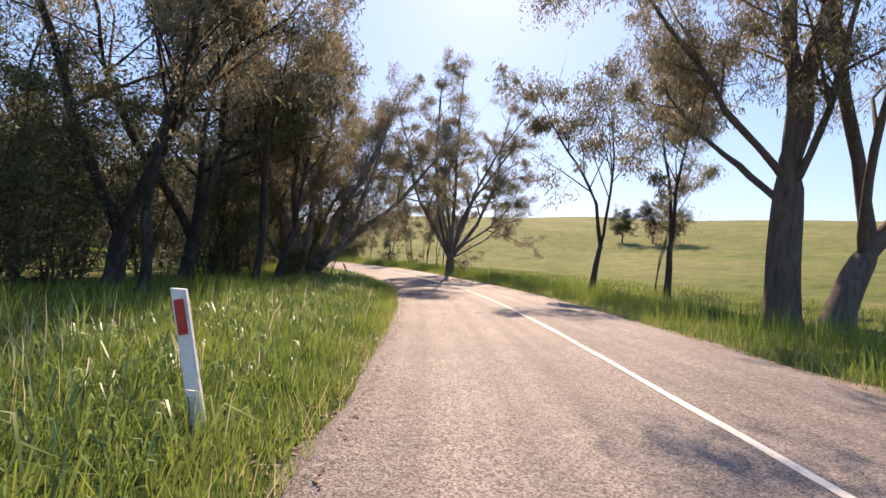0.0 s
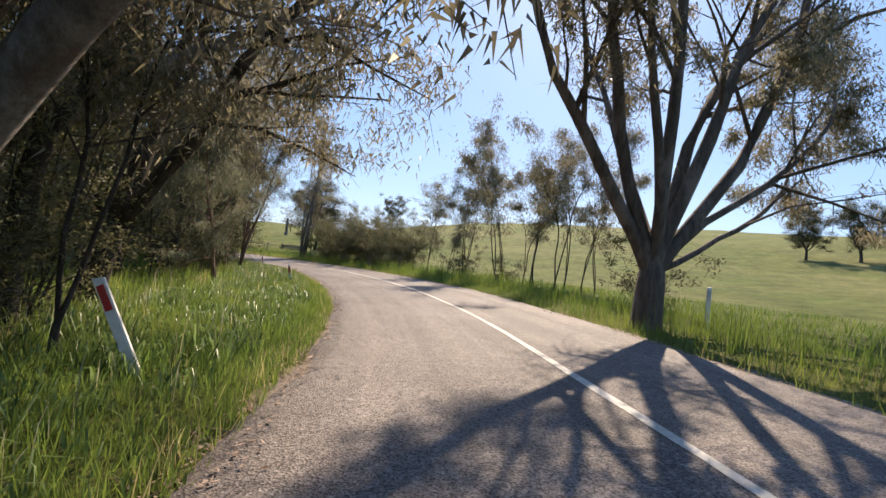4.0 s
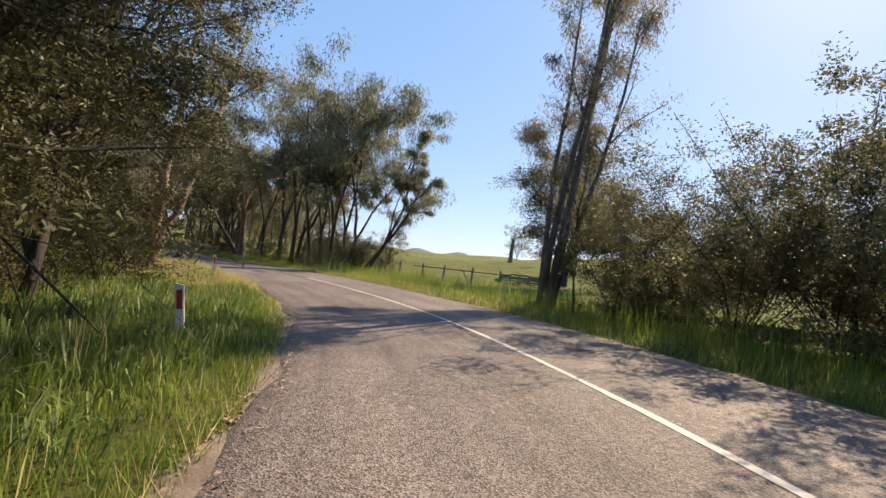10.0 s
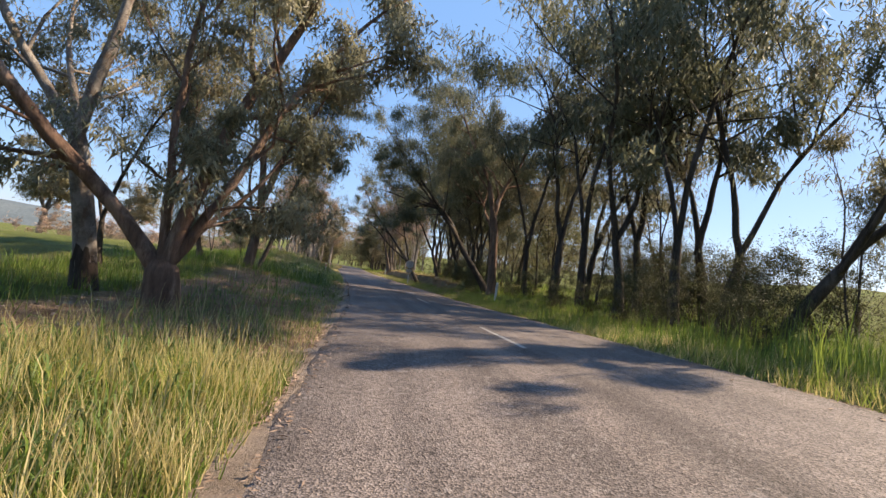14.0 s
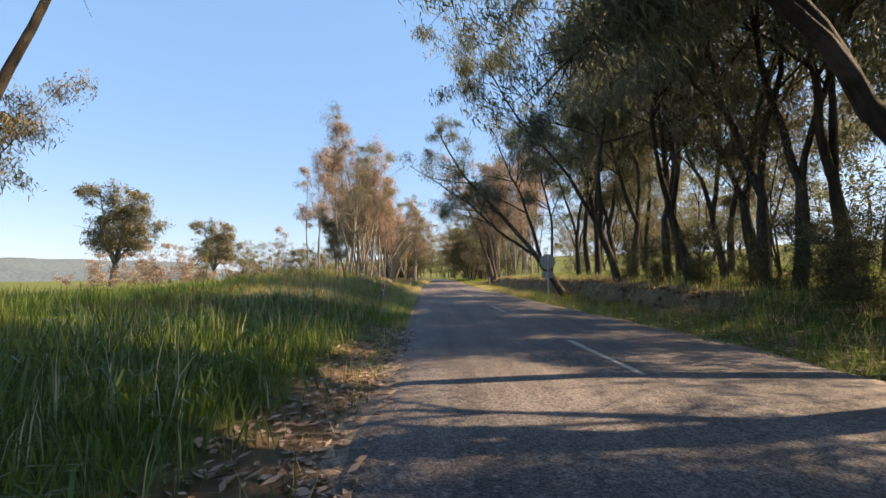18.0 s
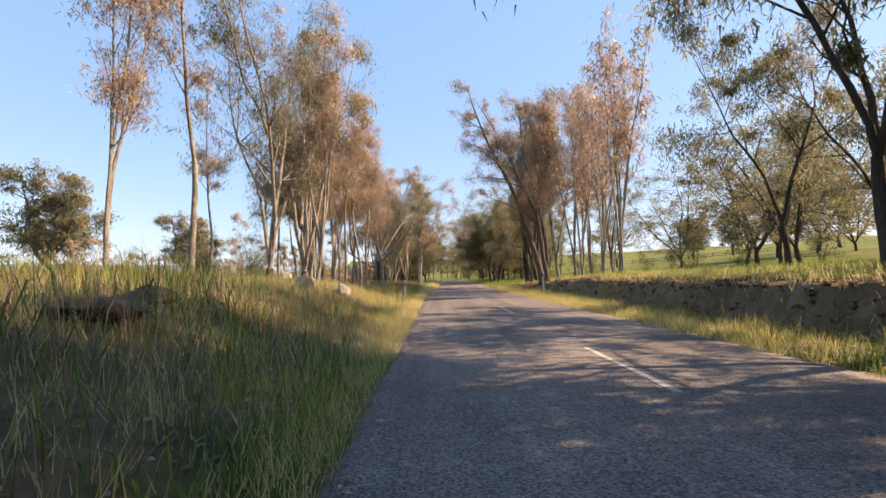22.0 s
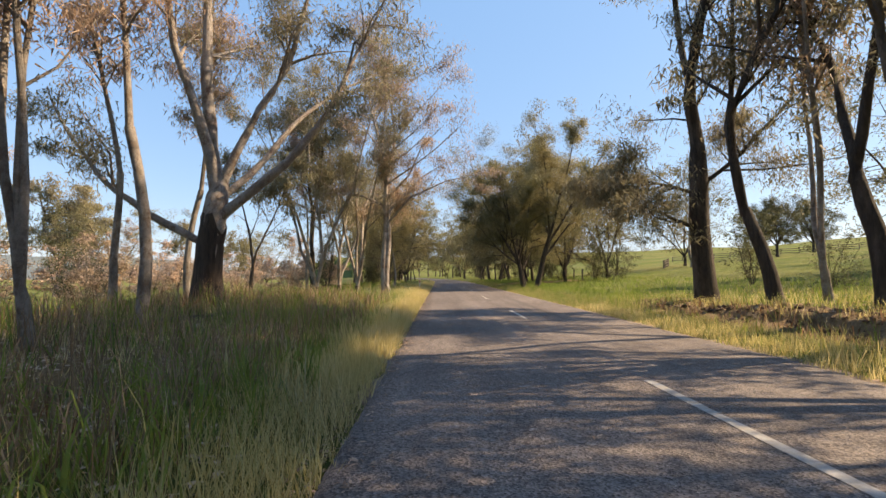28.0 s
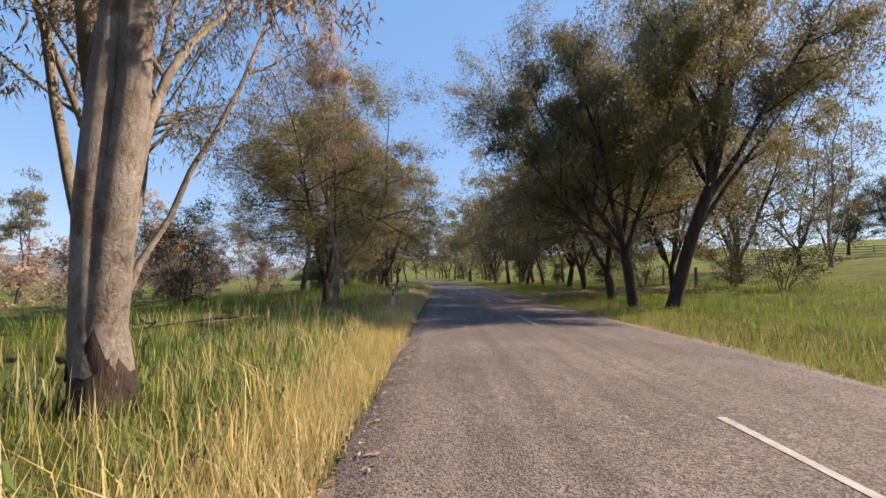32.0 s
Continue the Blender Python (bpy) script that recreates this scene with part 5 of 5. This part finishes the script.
def stock_yard(s0, d0, s1, d1, bays, rails, high, label, material):
    """Posts and rails of an old yard, one thing."""
    yard = new("yard_fence")
    a, b = (np.array([float(v) for v in spot(s, d)]) for s, d in ((s0, d0), (s1, d1)))
    yard.location = (a[0], a[1], float(lie(*a)[0]))
    pts = []
    for k in range(bays + 1):
        q = a + (b - a) * k / bays
        pts.append(Vector((q[0], q[1], float(lie(*q)[0]))) - yard.location)
        bm = bmesh.new()
        rod(bm, pts[-1] + Vector((0, 0, -.2)), pts[-1] + Vector((0, 0, high * pick.uniform(.92, 1.12))), .075, .065, 8)
        part("post", bm, material, yard)
    for k in range(bays):
        for r in range(rails):
            bm = bmesh.new()
            h = high * (r + 0.7) / rails
            mid = (pts[k] + pts[k + 1]) / 2 + Vector((0, 0, h))
            way = pts[k + 1] - pts[k]
            m3 = Matrix.Rotation(math.atan2(way.y, way.x), 3, "Z")
            cuboid(bm, (way.length, .035, .11), mid + Vector((0, 0, pick.uniform(-.03, .03))), m3)
            part("rail", bm, material, yard)
    return tagged(yard, label, "yard fence")


stock_yard(84.2, -18.6, 81.6, -19.0, 4, 4, .55, "low old timber stock yard with dark weathered rails", M_TIMBER)
stock_yard(84.2, -18.6, 86.0, -20.5, 2, 3, .5, "broken end of an old dark timber stock yard", M_TIMBER)
stock_yard(250, -62, 232, -84, 10, 3, 1.2, "pale grey timber yard fence on the rise", M_TIMBER)
stock_yard(252, -54, 250, -62, 4, 3, 1.2, "pale grey timber yard fence on the rise", M_TIMBER)
stock_yard(214, -30, 224, -36, 5, 3, 1.1, "pale timber rail fence across the paddock", M_TIMBER)


def stump():
    ob = new("dead_tree")
    rng = np.random.RandomState(3)
    line = limb(rng, (0, 0, -.2), (0.03, 0, 1), 3.6, 8, .04, 0)
    v, q = tube(line, np.array([.42, .34, .28, .26, .25, .24, .22, .2, .13]), 12)
    put("trunk", mesh_of("trunk", v, q, smooth=True), M_BARK, ob)
    for k in range(3):
        l2 = limb(rng, line[7 - k], (rng.normal(), rng.normal(), .9), .7, 4, .2, .05)
        v, q = tube(l2, np.linspace(.09, .03, 5), 7)
        put("broken_limb", mesh_of("broken_limb", v, q, smooth=True), M_BARK, ob)
    return tagged(ob, "dead grey tree stump standing in the paddock", "dead tree")


x, y = (float(v) for v in spot(101.7, -41))
stump().location = (x, y, float(lie(x, y)[0]))


def boulder(s, d, size, seed, sink=0.3):
    bm = bmesh.new()
    bmesh.ops.create_icosphere(bm, subdivisions=3, radius=1.0)
    r = np.random.RandomState(seed)
    cuts = r.normal(0, 1, (12, 3))
    cuts /= np.linalg.norm(cuts, axis=1)[:, None]
    for v in bm.verts:
        p = np.array(v.co)
        for c in cuts:
            over = p.dot(c) - 0.55
            if over > 0:
                p = p - c * over * 0.97
        k = 1 + 0.05 * noise.noise(Vector(p * 3.0 + seed)) + 0.03 * noise.noise(Vector(p * 9.0 + seed))
        v.co = Vector((p[0] * size[0], p[1] * size[1], p[2] * size[2])) * k
    ob = part("boulder", bm, M_STONE)
    x, y = (float(v) for v in spot(s, d))
    ob.location = (x, y, float(lie(x, y)[0]) + size[2] * (1 - 2 * sink))
    ob.rotation_euler = (0, 0, r.uniform(0, 6))
    return tagged(ob, "pale angular granite boulder half sunk in the grassy bank", "boulder", "boulders on the bank")


for k, (s, d, size) in enumerate(((135.9, 2.9, (.36, .25, .37)), (134.3, 3.7, (.36, .28, .33)), (137.6, 5.3, (.4, .3, .3)), (138.7, 5.0, (.6, .4, .24)), (135.8, 3.4, (.14, .12, .1)))):
    boulder(s, d, size, k + 1)
for k, (s, d, size) in enumerate(((126.1, 3.5, (.75, .5, .24)), (127.4, 3.9, (.55, .45, .2)), (125.4, 4.1, (.4, .35, .17)))):
    heap = boulder(s, d, size, k + 21, .35)
    heap.name = "earth_heap"
    heap.data.materials.clear()
    heap.data.materials.append(M_CLOD)
    tagged(heap, "dark heap of crumbling earth in the grass", "earth heap", "heaps on the bank")


def fallen(s, d, length, r, turn, label):
    rng = np.random.RandomState(int(s * 7))
    line = limb(rng, (-length / 2, 0, r * .7), (1, 0, 0), length, 7, .09, 0)
    line[:, 2] = r * .7 + np.abs(line[:, 2] - r * .7) * .3
    v, q = tube(line, np.linspace(r, r * .4, 8), 8)
    ob = put("fallen_branch", mesh_of("fallen_branch", v, q, smooth=True), M_BARK)
    x, y = (float(v) for v in spot(s, d))
    ob.location = (x, y, float(lie(x, y)[0]))
    ob.rotation_euler = (0, 0, radians(heading(s) + turn))
    return tagged(ob, label, "branch", "fallen branches")


for s, d, length, r, turn in ((24.4, .95, .7, .025, 140), (101.2, 1.1, .8, .03, 20), (150.5, -9.0, 5, .12, 80), (141, -8.6, 3, .08, 100), (160, 4.5, 2.5, .06, 60), (174.5, -60, 9, .25, 20), (96.5, 2.2, .9, .03, 70), (30, -90, 10, .3, 80), (181.5, 5.2, 2.6, .05, 30), (182.6, 6.0, 3.2, .06, -40), (183.5, 5.0, 2.2, .04, 75)):
    fallen(s, d, length, r, turn, "fallen grey gum branch lying on the ground")


# ---- grass, litter and stones ----
def blades(name, material, s0, s1, d0, d1, per_m2, high, wide, seed, label, tuft=7, bare_keep=0.12, patchy=0.0, arch=0.0):
    r = np.random.RandomState(seed)
    n = int((s1 - s0) * abs(d1 - d0) * per_m2 / tuft)
    ts, td = r.uniform(s0, s1, n), r.uniform(d0, d1, n)
    s = np.repeat(ts, tuft) + r.normal(0, .09, n * tuft)
    d = np.repeat(td, tuft) + r.normal(0, .07, n * tuft)
    x, y = spot(s, d)
    keep = r.rand(len(s)) < np.maximum(bare_keep, 1 - bare(s, d))
    keep &= (d > EDGE_L + strip(s) * (.35 + .6 * r.rand(len(s)))) | (d < edge_r(s) - .04)
    if patchy:
        keep &= ripple(x, y, 3.5, seed + 9) * .6 + r.rand(len(s)) > patchy
    s, d, x, y = s[keep], d[keep], x[keep], y[keep]
    z = lie(x, y)
    n = len(s)
    near = np.minimum(np.abs(d - EDGE_L), np.abs(d - edge_r(s)))
    h = high * r.uniform(.45, 1.25, n) * np.clip(.72 + .3 * ripple(x, y, 2.6, 3) + .25 * ripple(x, y, .9, 4), .3, 1.5) * np.clip(.45 + near * .6, .45, 1)
    a, b = r.uniform(0, 6.283, n), r.uniform(0, 6.283, n)
    w = wide * r.uniform(.6, 1.3, n)
    bend = h * (r.uniform(.05, .45, n) ** 1.2 + arch * r.uniform(.2, 1, n))
    p = np.c_[x, y, z - .02]
    u = np.c_[np.cos(a) * w, np.sin(a) * w, 0 * w]
    f = np.c_[np.cos(b) * bend, np.sin(b) * bend, 0 * bend]
    up = np.c_[0 * h, 0 * h, h]
    mid = p + up * (.6 + .15 * arch) + f * .35
    tip = p + up * (1 - (.15 + .35 * arch) * (bend / h)[:, None]) + f
    v = np.stack([p - u * .5, p + u * .5, mid + u * .42, mid - u * .42, tip], 1).reshape(-1, 3)
    i = np.arange(n) * 5
    me = mesh_of(name, v, np.c_[i, i + 1, i + 2, i + 3], np.c_[i + 3, i + 2, i + 4])
    tagged(put(name, me, material), label, "grass", kind="stuff")


def turf(name, material, s0, s1, d0, d1, per_m2, high, wide, seed, label, keep_bare=.15):
    """Short dense blades, one pointed face each."""
    r = np.random.RandomState(seed)
    n = int((s1 - s0) * abs(d1 - d0) * per_m2)
    s, d = r.uniform(s0, s1, n), r.uniform(d0, d1, n)
    keep = (r.rand(n) < np.maximum(keep_bare, 1 - bare(s, d))) & ((d > EDGE_L + strip(s) * (.35 + .6 * r.rand(n))) | (d < edge_r(s) - .05))
    s, d = s[keep], d[keep]
    n = len(s)
    x, y = spot(s, d)
    z = lie(x, y) - .015
    h = high * r.uniform(.5, 1.3, n) * (.8 + .35 * ripple(x, y, 1.7, 12))
    a, b = r.uniform(0, 6.283, n), r.uniform(0, 6.283, n)
    w, bend = wide * r.uniform(.6, 1.3, n), h * r.uniform(.1, .7, n)
    p = np.c_[x, y, z]
    u = np.c_[np.cos(a) * w, np.sin(a) * w, 0 * w] * .5
    v = np.stack([p - u, p + u, p + np.c_[np.cos(b) * bend, np.sin(b) * bend, h]], 1).reshape(-1, 3)
    tagged(put(name, mesh_of(name, v, None, np.arange(n * 3).reshape(-1, 3)), material), label, "grass", kind="stuff")


for k, (a, b) in enumerate(((-4, 45), (45, 90), (90, 128), (128, 168), (168, 225))):
    thin = .6 if k == 4 else 1.0
    green = "tall green roadside grass"
    tall = (80, 90, 70, 26, 50)[k]
    turf("verge_turf", M_GRASS, a, b, EDGE_L + (.05, .05, .05, 1.0, 1.0)[k], 3.6, (560, 560, 420, 150, 190)[k], .22, .011, 20 + k, "dense green roadside turf")
    blades("verge_grass", M_GRASS, a, b, EDGE_L + (.1, .1, .1, .8, .8)[k], 2.4 + k * .2, tall * 1.5, (.36, .38, .42, .32, .38)[k], .012, 25 + k, green, arch=.5)
    blades("broad_grass", M_GRASS_DEEP, a, b, EDGE_L + .7, 4.2, (110, 120, 95, 20, 90)[k], (.40, .44, .5, .32, .4)[k], .019, 110 + k, "lush blue-green grass with broad bent blades", tuft=5, arch=.9)
    blades("seed_heads", M_SEED, a, b, EDGE_L + .5, 5, (4, 5, 8, 3, 8)[k], .6, .010, 100 + k, "pale seed heads standing over the grass", tuft=3)
    turf("verge_turf", M_GRASS, a, b, 3.4, 10, 60 * thin, .36, .02, 30 + k, "green grass under the roadside trees")
    blades("verge_grass", M_GRASS, a, b, 3.4, 10, (14, 14, 20, 8, 10)[k], .6, .014, 35 + k, green)
    turf("verge_turf", M_GRASS, a, b, -8.4, -4.7, (170, 170, 95, 50, 100)[k], .3, .013, 40 + k, "dense green roadside turf")
    blades("verge_grass", M_GRASS, a, b, -8.6, -5.4, (55, 60, 28, 10, 18)[k], (.7, .95, .6, .5, .5)[k], .012, 45 + k, green)
    turf("paddock_grass", M_GRASS, a, b, -18, -8.2, 28 * thin, .3, .03, 50 + k, "green paddock grass")
    turf("dry_turf", M_GRASS_DRY, a, b, EDGE_L + .03, EDGE_L + (.4, .45, .5, .6, .8)[k], (60, 90, 130, 330, 330)[k], .3, .009, 55 + k, "straw-yellow dry grass along the road edge")
    blades("dry_grass", M_GRASS_DRY, a, b, EDGE_L + .05, EDGE_L + (.5, .5, .5, .55, 1.0)[k], (8, 12, 30, 50, 70)[k], .42, .008, 60 + k, "straw-yellow dry grass along the road edge")
    turf("dry_turf", M_GRASS_TAN, a, b, -6.6, -4.7, (40, 50, 40, 300, 300)[k], .22, .012, 65 + k, "straw-yellow dry grass along the road edge")
    blades("dry_grass", M_GRASS_TAN, a, b, -7.0, -4.8, (6, 10, 8, 16, 18)[k], .36, .01, 70 + k, "straw-yellow dry grass along the road edge")
    blades("dry_grass", M_GRASS_DRY, a, b, 1.0, 7, (2, 4, 10, 9, 10)[k], .6, .008, 80 + k, "tall dry seeding grass in the verge")
blades("dry_grass", M_GRASS_DRY, 110, 166, -7.9, -7.0, 90, .4, .01, 98, "dry grass hanging over the edge of the cut bank", bare_keep=.7, arch=.9)
blades("dead_weeds", M_WEED, 112, 166, -7.4, -6.2, 60, .4, .012, 99, "rusty dead weeds at the foot of the cut bank", bare_keep=.7, arch=.6)
turf("dry_turf", M_GRASS_DRY, 127, 168, -5.7, -4.78, 300, .26, .011, 140, "golden dry fringe below the cut bank", .8)
blades("dead_weeds", M_WEED_PALE, 107, 128, -7.2, -5.3, 45, .38, .01, 141, "dull dead weeds and bark below the cut bank", bare_keep=.8, patchy=.3, arch=.7)
turf("dry_turf", M_GRASS_DRY, 108, 170, -13, -6.6, 60, .26, .016, 88, "straw-coloured turf on top of the cut bank", .3)
blades("dry_grass", M_GRASS_DRY, 156, 200, .72, 1.55, 230, .62, .009, 85, "tall pale straw grass leaning at the road edge", bare_keep=.9, arch=.4)
turf("dry_turf", M_GRASS_DRY, 122, 152, .68, 1.15, 420, .26, .009, 84, "golden dry fringe beside the road", .8)
turf("dry_turf", M_GRASS_DRY, 152, 200, .68, 1.5, 480, .4, .009, 86, "golden dry fringe beside the road", .8)
turf("dry_turf", M_GRASS_DRY, 70, 92, -7, -4.9, 130, .26, .012, 87, "golden dry fringe beside the road")
turf("dry_turf", M_GRASS_DRY, 74, 90, .7, 4.5, 300, .4, .01, 89, "yellowing turf on the inside of the bend")
blades("dry_grass", M_GRASS_DRY, 74, 90, .75, 4.5, 60, .6, .008, 90, "tall yellowing grass in seed")
turf("dry_turf", M_GRASS_DRY, 114, 132, 1.2, 6, 260, .3, .01, 91, "yellowing turf on the bank", .5)
turf("dry_turf", M_GRASS_DRY, 129, 168, 1.0, 7, 260, .2, .011, 92, "short straw-coloured grass on the stony bank", .5)
turf("dry_turf", M_GRASS_TAN, 130, 147, 1.1, 7, 420, .24, .008, 120, "short tan grass over the mound", .8)
blades("dry_grass", M_GRASS_TAN, 130, 147, 1.0, 6.5, 60, .42, .007, 121, "thin tan grass in seed on the mound", bare_keep=.8, arch=.3)
turf("dry_turf", M_GRASS_DRY, 164, 205, .8, 3.5, 70, .38, .01, 93, "pale yellow turf in seed")
blades("dry_grass", M_GRASS_DRY, 164, 200, .8, 3, 30, .6, .008, 94, "tall pale yellow grass in seed")


blades("dead_weeds", M_WEED, 161, 172, 2.0, 7, 120, .55, .014, 95, "rusty brown dead weeds in the verge", patchy=.35, arch=.7)
blades("dead_weeds", M_WEED_PALE, 148, 170, 1.7, 7, 110, .85, .009, 130, "tall brown dead weeds crowding the verge", bare_keep=.9, patchy=.2, arch=.5)
blades("verge_grass", M_GRASS, 146, 172, 1.2, 6, 90, .7, .012, 131, "tall dull green grass among dead weeds", bare_keep=.8, patchy=.2, arch=.5)
blades("verge_grass", M_GRASS, 118, 132.5, 1.6, 7.5, 48, .8, .012, 132, "tall dull green grass on the bank", bare_keep=.9, patchy=.25, arch=.4)
blades("verge_grass", M_GRASS_TAN, 118, 132.5, 1.5, 7.5, 40, .7, .011, 133, "dry tan grass among the green on the bank", bare_keep=.9, patchy=.35, arch=.4)
blades("dead_weeds", M_WEED_PALE, 118, 132.5, 1.6, 7.5, 40, .8, .009, 133, "tall brown dead weeds on the bank", bare_keep=.9, patchy=.3, arch=.4)
blades("dead_weeds", M_WEED, 110, 134, 1.6, 7, 90, .4, .014, 96, "rusty brown dead weeds on the bank", patchy=.35, arch=.8)
blades("dead_weeds", M_WEED, 144, 163, 1.4, 7, 70, .5, .011, 97, "rusty brown dead weeds on the bank", patchy=.35)


def litter(name, s0, s1, d0, d1, count, size, seed, label, material, lift=0.012, flat=0.3, pull=None):
    r = np.random.RandomState(seed)
    s = r.uniform(s0, s1, count)
    d = r.uniform(d0, d1, count) if pull is None else r.normal(d0, d1, count)
    x, y = spot(s, d)
    on_road = (d < EDGE_L) & (d > edge_r(s))
    z = np.where(on_road, 0.01 - tilt_of(s) * d, lie(x, y) + lift)
    c = np.c_[x, y, z]
    a = r.uniform(0, 6.283, count)
    ll, ww = size * r.uniform(.5, 1.4, count), size * .28 * r.uniform(.5, 1.4, count)
    t = np.c_[np.cos(a) * ll, np.sin(a) * ll, r.uniform(0, flat, count) * ll]
    u = np.c_[-np.sin(a) * ww, np.cos(a) * ww, r.uniform(-flat, flat, count) * ww]
    v = np.stack([c - t * .5, c + u * .5 + np.c_[0 * a, 0 * a, ww * .4], c + t * .5, c - u * .5], 1).reshape(-1, 3)
    v[:, 2] = np.maximum(v[:, 2], np.repeat(z, 4) + 0.002)
    tagged(put(name, mesh_of(name, v, np.arange(count * 4).reshape(-1, 4)), material), label, "leaf litter", kind="stuff")


litter("leaf_litter", -2, 200, EDGE_L + .13, .13, 30000, .065, 5, "dry fallen gum leaves and bark along the road edge", M_LITTER, pull=1)
litter("leaf_litter", 129, 147, 1.1, 6, 34000, .09, 11, "thick pale gum leaves and bark strips on the mound", M_LITTER_PALE)
litter("leaf_litter", 86, 172, -4.6, .6, 2200, .05, 31, "small dry leaves and bark flecks scattered on the road", M_LITTER)
litter("leaf_litter", 144, 166, 1.2, 6, 14000, .10, 6, "dry fallen leaves and bark on the bare bank", M_LITTER_PALE)
litter("leaf_litter", 114, 130, 1.2, 5, 2500, .11, 7, "dry fallen leaves and twigs in the thin grass", M_LITTER)
litter("leaf_litter", 86, 99, .5, 5.5, 2600, .10, 8, "dry leaves on the gravel track entrance", M_LITTER)
litter("leaf_litter", -2, 200, -5.0, .2, 3500, .09, 9, "dry fallen gum leaves along the far road edge", M_LITTER, pull=1)
litter("leaf_litter", 97, 113, .5, 1.6, 3000, .12, 21, "thick leaf litter and bark beside the road", M_LITTER)
litter("leaf_litter", 106, 129, -7.2, -5.0, 6000, .11, 32, "fallen bark and leaves below the cut bank", M_LITTER)
litter("leaf_litter", 110, 165, -9, -6.2, 3500, .13, 10, "fallen bark and leaves on the cut bank", M_LITTER)


def clods(name, s0, s1, d0, d1, count, size, seed, label, material):
    """Broken lumps of earth and stone, each a squashed eight-faced piece."""
    r = np.random.RandomState(seed)
    s, d = r.uniform(s0, s1, count), r.uniform(d0, d1, count)
    x, y = spot(s, d)
    c = np.c_[x, y, lie(x, y)]
    oct_v = np.array([(1, 0, 0), (0, 1, 0), (-1, 0, 0), (0, -1, 0), (0, 0, 1), (0, 0, -1)], float)
    oct_f = np.array([(0, 1, 4), (1, 2, 4), (2, 3, 4), (3, 0, 4), (1, 0, 5), (2, 1, 5), (3, 2, 5), (0, 3, 5)])
    k = size * r.gamma(2.0, .5, count)[:, None, None] * r.uniform(.5, 1.3, (count, 6, 1))
    a = r.uniform(0, 6.283, count)
    ca, sa = np.cos(a)[:, None], np.sin(a)[:, None]
    v = oct_v[None] * k * np.array([1, .8, .6])
    v = np.stack([v[..., 0] * ca - v[..., 1] * sa, v[..., 0] * sa + v[..., 1] * ca, v[..., 2]], -1) + c[:, None]
    f = (oct_f[None] + (np.arange(count) * 6)[:, None, None]).reshape(-1, 3)
    tagged(put(name, mesh_of(name, v.reshape(-1, 3), None, f), material), label, "earth clods", kind="stuff")


clods("earth_clods", 110, 168, -7.7, -6.6, 5500, .045, 3, "crumbling dark earth and stones of the cut bank", M_CLOD)
clods("gravel", -2, 200, EDGE_L + .02, EDGE_L + .45, 5500, .016, 4, "loose gravel on the road shoulder", M_SHOULDER)
clods("gravel", 40, 115, EDGE_L - .03, EDGE_L + .3, 1800, .01, 14, "loose chips along the crumbling road edge", M_CLOD)
clods("stones", 131, 144, 1.6, 5.4, 1500, .035, 5, "loose stones on the bare earth mound", M_SHOULDER)
clods("stones", 86, 98, .6, 5.5, 1500, .02, 6, "loose stones on the gravel track entrance", M_SHOULDER)
